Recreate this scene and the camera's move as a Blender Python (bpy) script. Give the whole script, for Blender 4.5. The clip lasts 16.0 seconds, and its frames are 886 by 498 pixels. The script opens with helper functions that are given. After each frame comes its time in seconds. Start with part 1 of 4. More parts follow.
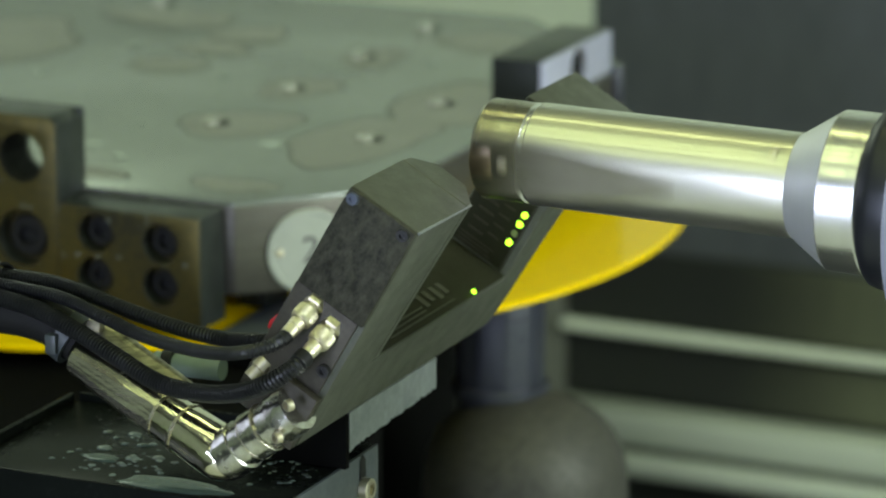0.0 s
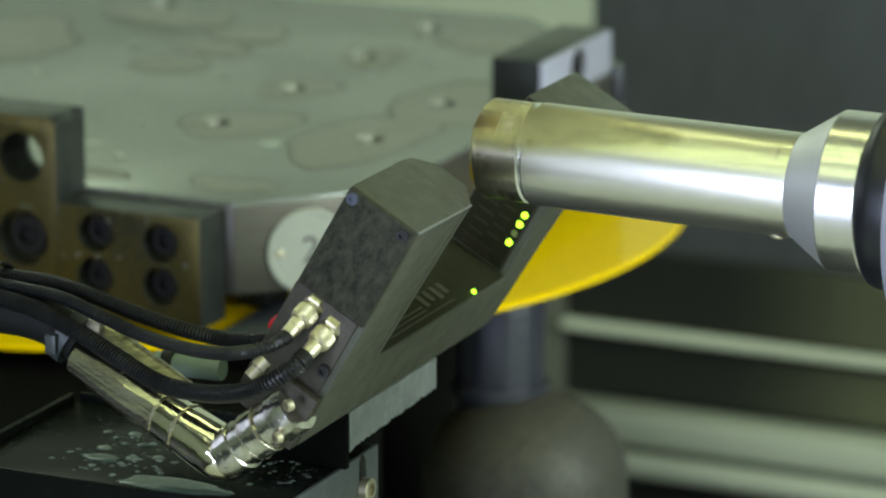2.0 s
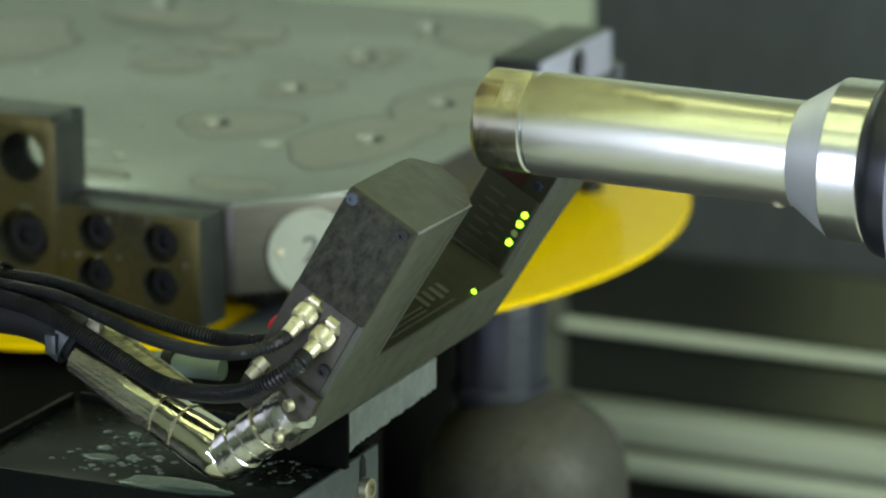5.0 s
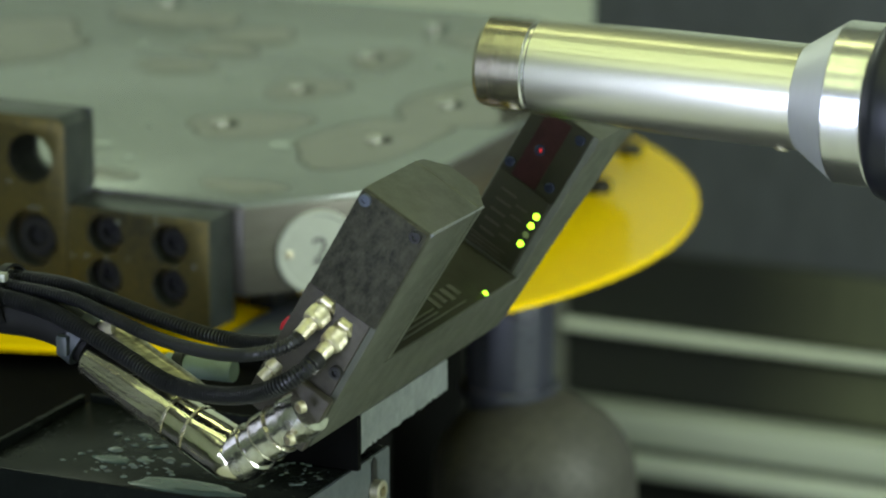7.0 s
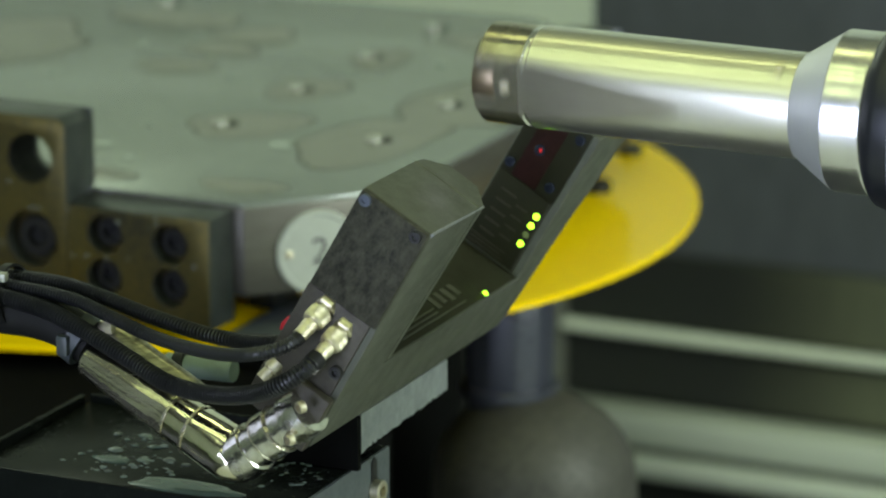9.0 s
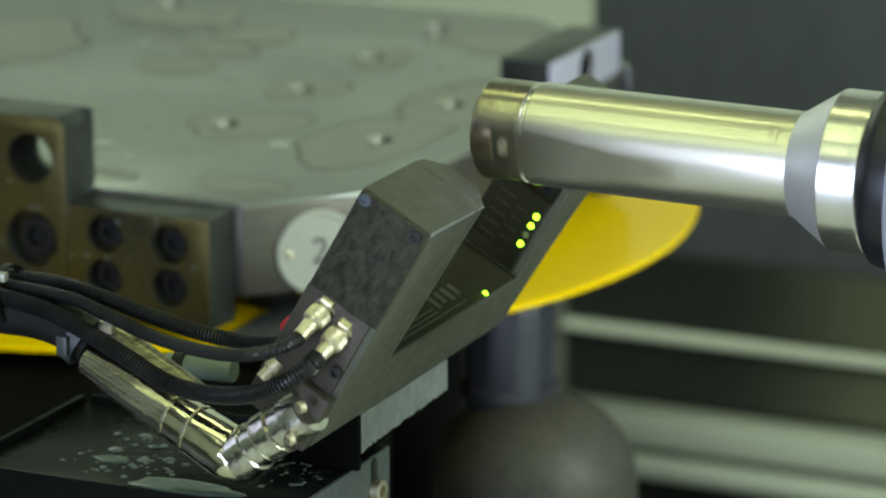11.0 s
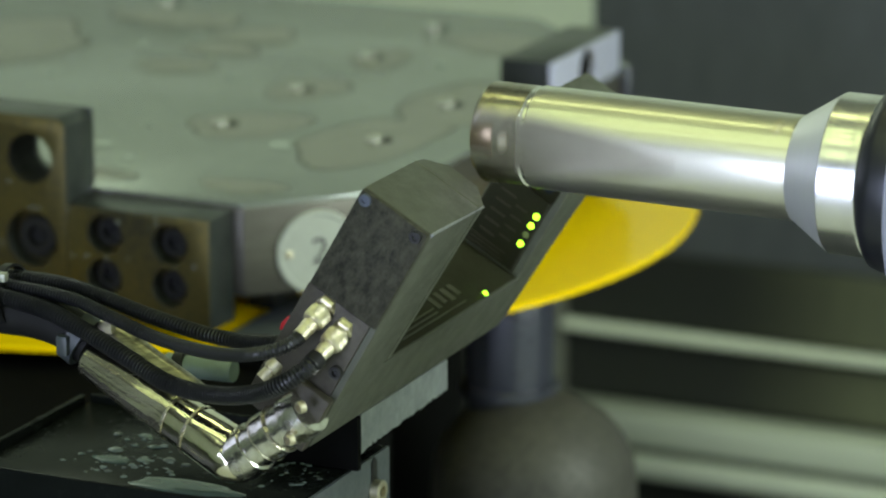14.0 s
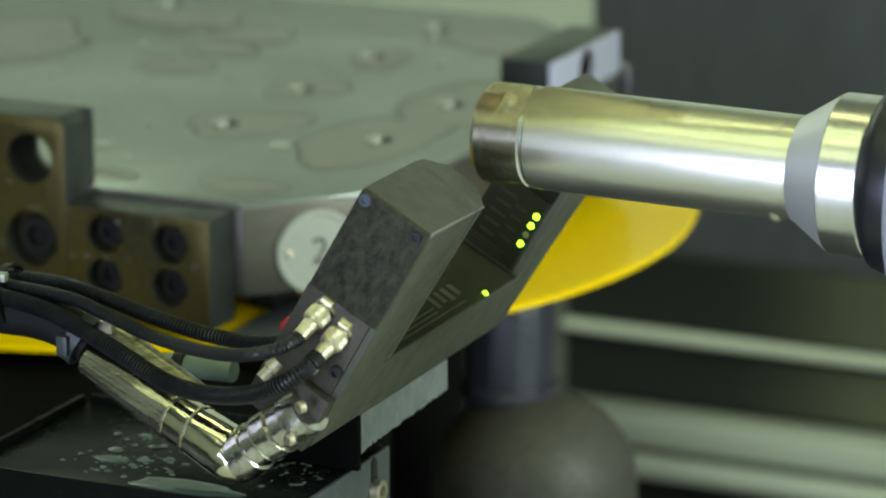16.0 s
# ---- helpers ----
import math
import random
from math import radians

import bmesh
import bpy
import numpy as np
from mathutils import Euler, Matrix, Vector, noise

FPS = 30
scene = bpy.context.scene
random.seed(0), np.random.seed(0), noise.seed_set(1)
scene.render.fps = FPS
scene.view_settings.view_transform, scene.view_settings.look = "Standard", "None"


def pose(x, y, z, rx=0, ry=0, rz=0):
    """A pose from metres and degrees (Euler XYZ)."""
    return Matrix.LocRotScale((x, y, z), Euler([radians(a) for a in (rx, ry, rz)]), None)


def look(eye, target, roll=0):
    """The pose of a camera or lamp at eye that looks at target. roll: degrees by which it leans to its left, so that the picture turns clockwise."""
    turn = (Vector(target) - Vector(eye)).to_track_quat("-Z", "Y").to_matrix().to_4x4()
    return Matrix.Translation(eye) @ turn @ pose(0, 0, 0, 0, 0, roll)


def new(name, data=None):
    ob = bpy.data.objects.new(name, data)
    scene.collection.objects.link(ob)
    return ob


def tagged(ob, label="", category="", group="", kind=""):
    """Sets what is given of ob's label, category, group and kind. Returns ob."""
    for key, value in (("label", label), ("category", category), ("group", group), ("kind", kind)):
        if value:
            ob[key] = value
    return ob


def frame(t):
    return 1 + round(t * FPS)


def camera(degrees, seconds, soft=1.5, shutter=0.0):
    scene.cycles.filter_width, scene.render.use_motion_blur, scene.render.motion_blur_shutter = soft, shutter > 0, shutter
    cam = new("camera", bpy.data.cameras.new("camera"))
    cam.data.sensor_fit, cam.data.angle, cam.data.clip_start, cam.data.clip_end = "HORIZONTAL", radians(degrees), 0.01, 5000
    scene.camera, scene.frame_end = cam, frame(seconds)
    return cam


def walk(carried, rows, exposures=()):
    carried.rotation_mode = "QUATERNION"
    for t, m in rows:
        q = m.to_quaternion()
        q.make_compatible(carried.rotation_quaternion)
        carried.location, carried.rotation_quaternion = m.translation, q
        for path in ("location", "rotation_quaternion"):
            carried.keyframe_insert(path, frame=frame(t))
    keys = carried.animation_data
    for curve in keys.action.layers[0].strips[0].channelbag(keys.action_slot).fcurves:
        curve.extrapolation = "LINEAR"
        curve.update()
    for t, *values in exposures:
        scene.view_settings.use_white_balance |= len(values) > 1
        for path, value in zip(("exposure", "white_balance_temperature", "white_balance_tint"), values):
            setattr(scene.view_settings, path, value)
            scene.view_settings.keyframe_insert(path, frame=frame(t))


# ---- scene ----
cam = camera(14.19, 16.0, soft=2.1, shutter=0.5)
cam.data.dof.use_dof, cam.data.dof.focus_distance, cam.data.dof.aperture_fstop = True, 1.36, 10.5
EYE = pose(0.549, -1.1345, 0.9209, 74.7, 0, 24.5)
walk(cam, [(0.0, EYE), (16.0, EYE)])

# ---- light: rows of ceiling tubes, daylight through the open machine door behind the camera, added fills from left and right
world = bpy.data.worlds.new("world")
scene.world = world
world.use_nodes = True
world.node_tree.nodes["Background"].inputs[0].default_value = (0.75, 0.9, 1.0, 1)
world.node_tree.nodes["Background"].inputs[1].default_value = 0.25
scene.view_settings.exposure = 0.12


def area_lamp(name, m, sx, sy, watts, colour):
    data = bpy.data.lights.new(name, "AREA")
    data.shape, data.size, data.size_y, data.energy, data.color = "RECTANGLE", sx, sy, watts, colour
    lamp = new(name, data)
    lamp.matrix_world = m
    return lamp


area_lamp("tube_light_back", look((-1.28, 0.95, 1.62), (-0.7, 0.7, 0.4)), 1.2, 0.30, 5.5, (0.85, 1.0, 0.75))
area_lamp("tube_light_middle", look((0.1, 0.30, 1.62), (0.1, 0.2, 0.5)), 1.2, 0.09, 1.6, (0.9, 1.0, 0.4))
for y, wide, watts in ((-0.16, 0.08, 0.85), (-0.33, 0.07, 0.8), (-0.55, 0.16, 1.4)):
    area_lamp("tube_light_front", look((0.1, y, 1.62), (0.1, 0.1, 0.5)), 1.2, wide, watts, (0.83, 1.0, 0.42))
for y, wide, watts in ((-1.02, 0.20, 1.0), (-1.32, 0.20, 1.3)):
    area_lamp("tube_light_door", look((0.0, y, 1.62), (0.1, 0.1, 0.5)), 1.2, wide, watts, (0.84, 1.0, 0.5))
area_lamp("door_daylight", look((-0.12, -1.47, 0.62), (0.05, 0.1, 0.62)), 0.58, 0.84, 14.0, (0.65, 0.73, 1.0))
# unseen light from the left, added for the bluish sheen on the taper
area_lamp("left_fill", look((-1.97, -0.35, 0.75), (0.0, 0.0, 0.6)), 1.1, 0.8, 3.0, (0.76, 0.82, 1.0))
# added light from the right; the wall behind it has no window
area_lamp("side_fill", look((1.08, 0.25, 0.8), (0.0, 0.75, 0.45)), 0.6, 0.6, 20, (0.84, 0.96, 0.92))

# ---- materials


def material(name, colour, rough=0.5, metal=0.0, second=None, scale=40.0, mix=0.5, bump=0.0, fine=400.0,
             stretch=(1, 1, 1), rough_to=None, emit=0.0, coat=0.0, spec=0.5, depth=0.0005, turned=0.0, shade_x=None):
    """A surface with large stains (scale) and a fine grain (fine), in object metres; turned: lathe marks round z."""
    m = bpy.data.materials.new(name)
    m.use_nodes = True
    nt = m.node_tree
    bsdf = nt.nodes["Principled BSDF"]
    link = nt.links.new
    co = nt.nodes.new("ShaderNodeTexCoord")
    mp = nt.nodes.new("ShaderNodeMapping")
    mp.inputs["Scale"].default_value = stretch
    link(co.outputs["Object"], mp.inputs[0])
    big = nt.nodes.new("ShaderNodeTexNoise")
    big.inputs["Scale"].default_value, big.inputs["Detail"].default_value = scale, 6
    small = nt.nodes.new("ShaderNodeTexNoise")
    small.inputs["Scale"].default_value, small.inputs["Detail"].default_value = fine, 3
    link(mp.outputs[0], big.inputs["Vector"])
    link(mp.outputs[0], small.inputs["Vector"])
    ramp = nt.nodes.new("ShaderNodeMapRange")
    ramp.inputs["From Min"].default_value, ramp.inputs["From Max"].default_value = 0.35, 0.65
    add = nt.nodes.new("ShaderNodeMath")
    add.operation = "MULTIPLY_ADD"
    add.inputs[1].default_value, add.inputs[2].default_value = 0.35, 0.0
    link(small.outputs["Fac"], add.inputs[0])
    sumn = nt.nodes.new("ShaderNodeMath")
    sumn.operation = "MULTIPLY_ADD"
    sumn.inputs[1].default_value = 0.65
    link(big.outputs["Fac"], sumn.inputs[0])
    link(add.outputs[0], sumn.inputs[2])
    link(sumn.outputs[0], ramp.inputs["Value"])
    mixn = nt.nodes.new("ShaderNodeMix")
    mixn.data_type = "RGBA"
    mixn.inputs["A"].default_value = (*colour, 1)
    mixn.inputs["B"].default_value = (*(second or [c * 0.7 for c in colour]), 1)
    fac = nt.nodes.new("ShaderNodeMath")
    fac.operation = "MULTIPLY"
    fac.inputs[1].default_value = mix
    link(ramp.outputs[0], fac.inputs[0])
    link(fac.outputs[0], mixn.inputs["Factor"])
    link(mixn.outputs["Result"], bsdf.inputs["Base Color"])
    if shade_x:
        # painted shade that fades out along x
        x0, x1, shade_rgb = shade_x
        axes, fade, shaded = nt.nodes.new("ShaderNodeSeparateXYZ"), nt.nodes.new("ShaderNodeMapRange"), nt.nodes.new("ShaderNodeMix")
        shaded.data_type = "RGBA"
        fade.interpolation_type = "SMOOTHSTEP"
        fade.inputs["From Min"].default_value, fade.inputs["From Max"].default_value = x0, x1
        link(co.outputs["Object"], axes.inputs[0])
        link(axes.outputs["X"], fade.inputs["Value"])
        link(fade.outputs[0], shaded.inputs["Factor"])
        shaded.inputs["A"].default_value = (*shade_rgb, 1)
        link(mixn.outputs["Result"], shaded.inputs["B"])
        link(shaded.outputs["Result"], bsdf.inputs["Base Color"])
    rr = nt.nodes.new("ShaderNodeMapRange")
    rr.inputs["To Min"].default_value = rough
    rr.inputs["To Max"].default_value = rough_to if rough_to is not None else min(1, rough * 1.35)
    link(ramp.outputs[0], rr.inputs["Value"])
    link(rr.outputs[0], bsdf.inputs["Roughness"])
    bsdf.inputs["Metallic"].default_value = metal
    bsdf.inputs["Coat Weight"].default_value, bsdf.inputs["Coat Roughness"].default_value, bsdf.inputs["Coat IOR"].default_value = coat, 0.09, 1.9
    bsdf.inputs["Specular IOR Level"].default_value = spec
    if turned:
        tangent = nt.nodes.new("ShaderNodeTangent")
        tangent.direction_type, tangent.axis = "RADIAL", "Z"
        link(tangent.outputs[0], bsdf.inputs["Tangent"])
        bsdf.inputs["Anisotropic"].default_value, bsdf.inputs["Anisotropic Rotation"].default_value = turned, 0.0
    if bump:
        b = nt.nodes.new("ShaderNodeBump")
        b.inputs["Strength"].default_value, b.inputs["Distance"].default_value = bump, depth
        link(small.outputs["Fac"], b.inputs["Height"])
        link(b.outputs[0], bsdf.inputs["Normal"])
    if emit:
        bsdf.inputs["Emission Color"].default_value = (*colour, 1)
        bsdf.inputs["Emission Strength"].default_value = emit
    return m


TABLE = material("wet_ground_steel", (0.38, 0.40, 0.385), 0.13, 0.75, (0.235, 0.25, 0.235), 6, 0.95, 0.06, 300, rough_to=0.32)
TABLE_SIDE = material("machined_steel", (0.15, 0.14, 0.12), 0.36, 0.8, (0.09, 0.083, 0.072), 30, 0.7, 0.1, 500, (1, 1, 6))
FILM = material("coolant_film", (0.31, 0.295, 0.262), 0.2, 0.7, (0.25, 0.24, 0.215), 25, 0.8, 0.05, 300)
FILM_EDGE = material("dried_rim", (0.085, 0.09, 0.077), 0.45, 0.3, (0.2, 0.21, 0.19), 35, 1.0)
BLOCK = material("brown_block_steel", (0.122, 0.096, 0.022), 0.4, 0.7, (0.038, 0.037, 0.02), 16, 1.0, 0.25, 350, rough_to=0.52)
BLOCK_BLACK = material("black_oxide_steel", (0.012, 0.014, 0.014), 0.42, 0.1, (0.022, 0.025, 0.024), 40, 0.7, 0.1, 400, spec=0.3)
GREY_STEEL = material("bright_ground_steel", (0.5, 0.5, 0.66), 0.4, 0.3, (0.42, 0.42, 0.56), 30, 0.5, 0.1, 500)
BOLT = material("black_bolt", (0.035, 0.035, 0.035), 0.35, 0.6, (0.02, 0.02, 0.02), 80, 0.5)
FOIL_DULL = material("streaked_dull_foil", (0.78, 0.73, 0.60), 0.2, 1.0, (0.28, 0.26, 0.21), 60, 0.9, 0.3, 300, (0.2, 1, 3), rough_to=0.36)
WALL_LOW = material("dark_lower_sheet", (0.034, 0.038, 0.03), 0.35, 0.1, (0.016, 0.018, 0.015), 3, 0.9, 0.1, 60, spec=0.4)
# the shade near the pedestal end is mixed into this colour
COVER = material("way_cover_paint", (0.66, 0.71, 0.59), 0.38, 0.0, (0.5, 0.54, 0.455), 6, 0.6, 0.05, 80, (0.3, 1, 3), shade_x=(-0.50, -0.20, (0.25, 0.27, 0.23)))
# near-black for bodies that fill the deep shade under the table
MATTE = material("matte_black_fill", (0.003, 0.0032, 0.003), 0.75, 0.0, (0.005, 0.005, 0.0045), 20, 0.6, 0.1, 200, spec=0.05)
# falloff of light to the left is put into the panel colour
OLIVE = material("olive_panel_paint", (0.2, 0.21, 0.125), 0.45, 0.0, (0.12, 0.13, 0.08), 8, 0.9, 0.05, 60, (1, 1, 0.2), shade_x=(-0.34, -0.10, (0.016, 0.018, 0.0145)))
SCREW_BLUE = material("highlit_screw", (0.1, 0.115, 0.15), 0.35, 0.6, (0.06, 0.07, 0.09), 90, 0.6)
PLUG = material("dull_zinc_plug", (0.42, 0.43, 0.36), 0.3, 0.6, (0.3, 0.31, 0.26), 150, 0.6)
SPOT = material("pale_coolant_spot", (0.5, 0.56, 0.51), 0.12, 0.3, (0.42, 0.47, 0.43), 120, 0.6)
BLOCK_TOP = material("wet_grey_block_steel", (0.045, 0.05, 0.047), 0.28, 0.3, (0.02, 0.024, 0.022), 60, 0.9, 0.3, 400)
HEAD = material("heat_stained_head", (0.5, 0.47, 0.39), 0.17, 0.95, (0.27, 0.235, 0.18), 90, 0.9, 0.2, 500, rough_to=0.3)
SPECK = material("dim_coolant_speck", (0.2, 0.22, 0.2), 0.15, 0.2, (0.13, 0.15, 0.14), 200, 0.7)
# near-black for bore walls and plug discs, shade put into colour
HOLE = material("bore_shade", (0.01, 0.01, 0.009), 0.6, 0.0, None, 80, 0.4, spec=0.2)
HOUSING = material("dark_anodised_aluminium", (0.098, 0.102, 0.08), 0.44, 0.4, (0.073, 0.077, 0.06), 120, 0.7, 0.2, 900)
FRONT = material("scuffed_cover_plate", (0.018, 0.0178, 0.013), 0.55, 0.1, (0.066, 0.064, 0.048), 320, 1.0, 0.4, 1100, (1, 1, 0.6), spec=0.16)
EDGE_WORN = material("worn_edge", (0.45, 0.46, 0.5), 0.3, 0.9, None, 100, 0.5)
PLATE = material("dark_label_plate", (0.024, 0.0245, 0.015), 0.5, 0.0, (0.031, 0.03, 0.019), 80, 0.8, 0.1, 500, spec=0.08)
PLATE_PRINT = material("label_print", (0.055, 0.05, 0.036), 0.5, 0.0, None, 80, 0.4, spec=0.1)
PANEL = material("connector_panel", (0.066, 0.059, 0.044), 0.45, 0.4, (0.04, 0.036, 0.028), 90, 0.8, 0.2, 600, spec=0.35)
NICKEL = material("nickel_plated_brass", (0.74, 0.69, 0.54), 0.38, 1.0, (0.52, 0.46, 0.33), 220, 0.8, 0.25, 900)
CHROME = material("polished_foil_sleeve", (0.9, 0.86, 0.74), 0.05, 1.0, (0.62, 0.55, 0.40), 90, 0.7, 0.35, 140, rough_to=0.13, depth=0.0005)
HOSE = material("black_polyamide", (0.008, 0.0085, 0.010), 0.3, 0.0, (0.016, 0.016, 0.019), 70, 0.6, 0.1, 500, spec=0.5)
RUBBER = material("black_sleeve", (0.006, 0.006, 0.0065), 0.55, 0.0, (0.011, 0.011, 0.011), 60, 0.6, 0.1, 400, spec=0.25)
GREEN_TUBE = material("grey_green_plastic", (0.20, 0.265, 0.24), 0.4, 0.0, (0.16, 0.2, 0.185), 80, 0.6)
BRACKET = material("black_painted_steel", (0.005, 0.006, 0.0056), 0.22, 0.0, (0.009, 0.011, 0.0098), 30, 0.7, 0.1, 300, spec=0.035)
SPACER = material("grey_cast_spacer", (0.29, 0.31, 0.315), 0.5, 0.5, (0.2, 0.215, 0.22), 90, 0.8, 0.5, 350)
DROP = material("milky_coolant", (0.12, 0.155, 0.148), 0.06, 0.0, (0.06, 0.082, 0.078), 200, 0.7)
POOL = material("thin_coolant_pool", (0.055, 0.085, 0.08), 0.1, 0.0, (0.035, 0.056, 0.052), 60, 0.7, spec=0.3)
YELLOW = material("yellow_enamel", (0.96, 0.65, 0.0003), 0.14, 0.0, (0.92, 0.605, 0.0005), 18, 0.6, 0.02, 300, rough_to=0.2, spec=0.09)
COLUMN = material("grey_violet_paint", (0.038, 0.04, 0.06), 0.26, 0.1, (0.024, 0.025, 0.038), 20, 0.7, 0.1, 300)
CONE = material("cast_grey_cover", (0.075, 0.072, 0.06), 0.55, 0.2, (0.03, 0.029, 0.026), 12, 1.0, 0.3, 250)
TOOL = material("oiled_brushed_tool_steel", (0.72, 0.70, 0.62), 0.26, 0.95, (0.55, 0.525, 0.44), 70, 0.8, 0.08, 900, (1, 1, 0.03), rough_to=0.33, coat=1.0, depth=0.0002, turned=0.65)
COLLAR = material("bright_turned_steel", (0.76, 0.74, 0.74), 0.18, 0.95, (0.6, 0.58, 0.57), 60, 0.7, 0.1, 700, (0.2, 0.2, 3), rough_to=0.25, coat=0.6, depth=0.0002, turned=0.4)
TOOL_DARK = material("burnished_pocket", (0.34, 0.29, 0.22), 0.28, 0.9, (0.17, 0.13, 0.1), 120, 0.8, 0.2, 600)
INSERT = material("carbide_insert", (0.26, 0.2, 0.13), 0.3, 0.9, None, 120, 0.4)
NOSE = material("black_spindle_ring", (0.015, 0.016, 0.022), 0.28, 0.2, (0.025, 0.025, 0.03), 60, 0.5)
WALL_LIGHT = material("pale_enamelled_sheet", (0.62, 0.68, 0.55), 0.4, 0.0, (0.55, 0.6, 0.47), 3, 0.6, 0.05, 60)
WALL_DARK = material("dark_sheet_steel", (0.125, 0.132, 0.145), 0.4, 0.3, (0.08, 0.086, 0.095), 2.5, 0.9, 0.1, 60, (1, 1, 0.4))
RAIL = material("pale_painted_rail", (0.82, 0.87, 0.72), 0.35, 0.0, (0.7, 0.75, 0.6), 6, 0.6, 0.05, 80)
FLOOR = material("oily_tray_steel", (0.05, 0.055, 0.05), 0.3, 0.4, (0.035, 0.04, 0.035), 8, 0.7, 0.1, 100)
TAG = material("off_white_disc", (0.38, 0.395, 0.345), 0.4, 0.1, (0.32, 0.335, 0.29), 60, 0.6, 0.05, 400)
INK = material("dark_grey_ink", (0.09, 0.09, 0.09), 0.5, 0.0, None, 80, 0.3)
RED = material("red_plastic", (0.5, 0.012, 0.02), 0.35, 0.0, None, 80, 0.4)
BADGE = material("pale_badge_print", (0.075, 0.075, 0.06), 0.5, 0.0, None, 80, 0.4, spec=0.15)
LED_GREEN = material("lit_green_diode", (0.42, 1.0, 0.03), 0.3, emit=3.6)
LED_OFF = material("unlit_diode", (0.25, 0.3, 0.12), 0.3)
LED_RED = material("red_laser_spot", (0.8, 0.02, 0.03), 0.3, emit=0.35)
LENS_RED = material("dark_red_filter", (0.032, 0.0105, 0.010), 0.6, 0.0, (0.02, 0.0095, 0.0085), 60, 0.8, spec=0.12)
WATER = material("clear_coolant_drop", (0.05, 0.06, 0.058), 0.06, 0.0, (0.09, 0.11, 0.105), 200, 0.6)
SLATE = material("slate_grey_paint", (0.10, 0.115, 0.125), 0.4, 0.1, (0.07, 0.08, 0.09), 60, 0.7, 0.3, 400)
BOUNCE = material("pale_bounce_sheet", (0.56, 0.58, 0.48), 0.45, 0.0, (0.46, 0.475, 0.39), 5, 0.6, 0.05, 60)
TAPER = material("satin_taper_steel", (0.66, 0.66, 0.70), 0.42, 0.7, (0.56, 0.56, 0.6), 50, 0.6, 0.1, 600)
ARM_FOIL = material("folded_foil", (0.76, 0.71, 0.6), 0.16, 1.0, (0.3, 0.275, 0.22), 45, 0.85, 0.3, 300, (0.5, 1, 3), rough_to=0.32)
# darker steel in place of the dark surroundings the flute mirrors
FLUTE = material("darkened_flute_floor", (0.5, 0.47, 0.38), 0.24, 0.95, (0.27, 0.25, 0.195), 60, 0.9, 0.15, 600, (1, 1, 0.1), rough_to=0.36)
WRAP = material("dark_streaked_wrap", (0.46, 0.43, 0.33), 0.26, 0.9, (0.07, 0.066, 0.055), 70, 1.0, 0.4, 300, (0.6, 1, 4), rough_to=0.45)
CLAMP = material("dark_slate_clamp", (0.05, 0.06, 0.065), 0.4, 0.1, (0.03, 0.036, 0.04), 60, 0.7, 0.3, 400)
DULL_CHROME = material("crinkled_grey_foil", (0.72, 0.70, 0.66), 0.14, 1.0, (0.36, 0.34, 0.31), 110, 0.85, 0.5, 220, rough_to=0.3, depth=0.0006)
DULL_SHEET = material("dull_grey_sheet", (0.2, 0.205, 0.17), 0.45, 0.1, (0.14, 0.145, 0.12), 3, 0.7, 0.05, 60)
LENS = material("dark_blue_lens", (0.02, 0.025, 0.05), 0.12, 0.0, None, 90, 0.3)

# ---- mesh helpers


def part(name, bm, mat, parent=None, label="", smooth=35):
    """Links a bmesh as one mesh object, under a thing or a part."""
    me = bpy.data.meshes.new(name)
    bmesh.ops.recalc_face_normals(bm, faces=bm.faces[:])
    bm.to_mesh(me)
    bm.free()
    me.materials.append(mat)
    if smooth:
        me.shade_smooth()
        me.set_sharp_from_angle(angle=radians(smooth))
    ob = new(name, me)
    if parent:
        ob.parent = parent
    if label:
        tagged(ob, label)
    return ob


def thing(name, label, category, m=None, group="", kind=""):
    ob = new(name)
    ob.empty_display_size = 0.02
    if m is not None:
        ob.matrix_basis = m
    return tagged(ob, label, category, group, kind)


def box(x0, x1, y0, y1, z0, z1, bevel=0.0008, m=None):
    bm = bmesh.new()
    bmesh.ops.create_cube(bm, size=1.0, matrix=Matrix.LocRotScale(((x0 + x1) / 2, (y0 + y1) / 2, (z0 + z1) / 2), None,
                                                                  (x1 - x0, y1 - y0, z1 - z0)))
    if bevel:
        bmesh.ops.bevel(bm, geom=bm.edges[:], offset=bevel, segments=2, affect="EDGES", profile=0.5)
    if m is not None:
        bmesh.ops.transform(bm, matrix=m, verts=bm.verts[:])
    return bm


def prism(outline, lo, hi, axes="xyz", bevel=0.0):
    """An outline in the first two axes, drawn out from lo to hi along the third."""
    bm = bmesh.new()
    idx = ["xyz".index(c) for c in axes]

    def v(a, b, c):
        p = [0, 0, 0]
        p[idx[0]], p[idx[1]], p[idx[2]] = a, b, c
        return bm.verts.new(p)
    low = [v(a, b, lo) for a, b in outline]
    top = [v(a, b, hi) for a, b in outline]
    bm.faces.new(low)
    bm.faces.new(top)
    for i in range(len(low)):
        j = (i + 1) % len(low)
        bm.faces.new((low[i], low[j], top[j], top[i]))
    bmesh.ops.recalc_face_normals(bm, faces=bm.faces[:])
    if bevel:
        bmesh.ops.bevel(bm, geom=bm.edges[:], offset=bevel, segments=2, affect="EDGES", profile=0.5, clamp_overlap=True)
    return bm


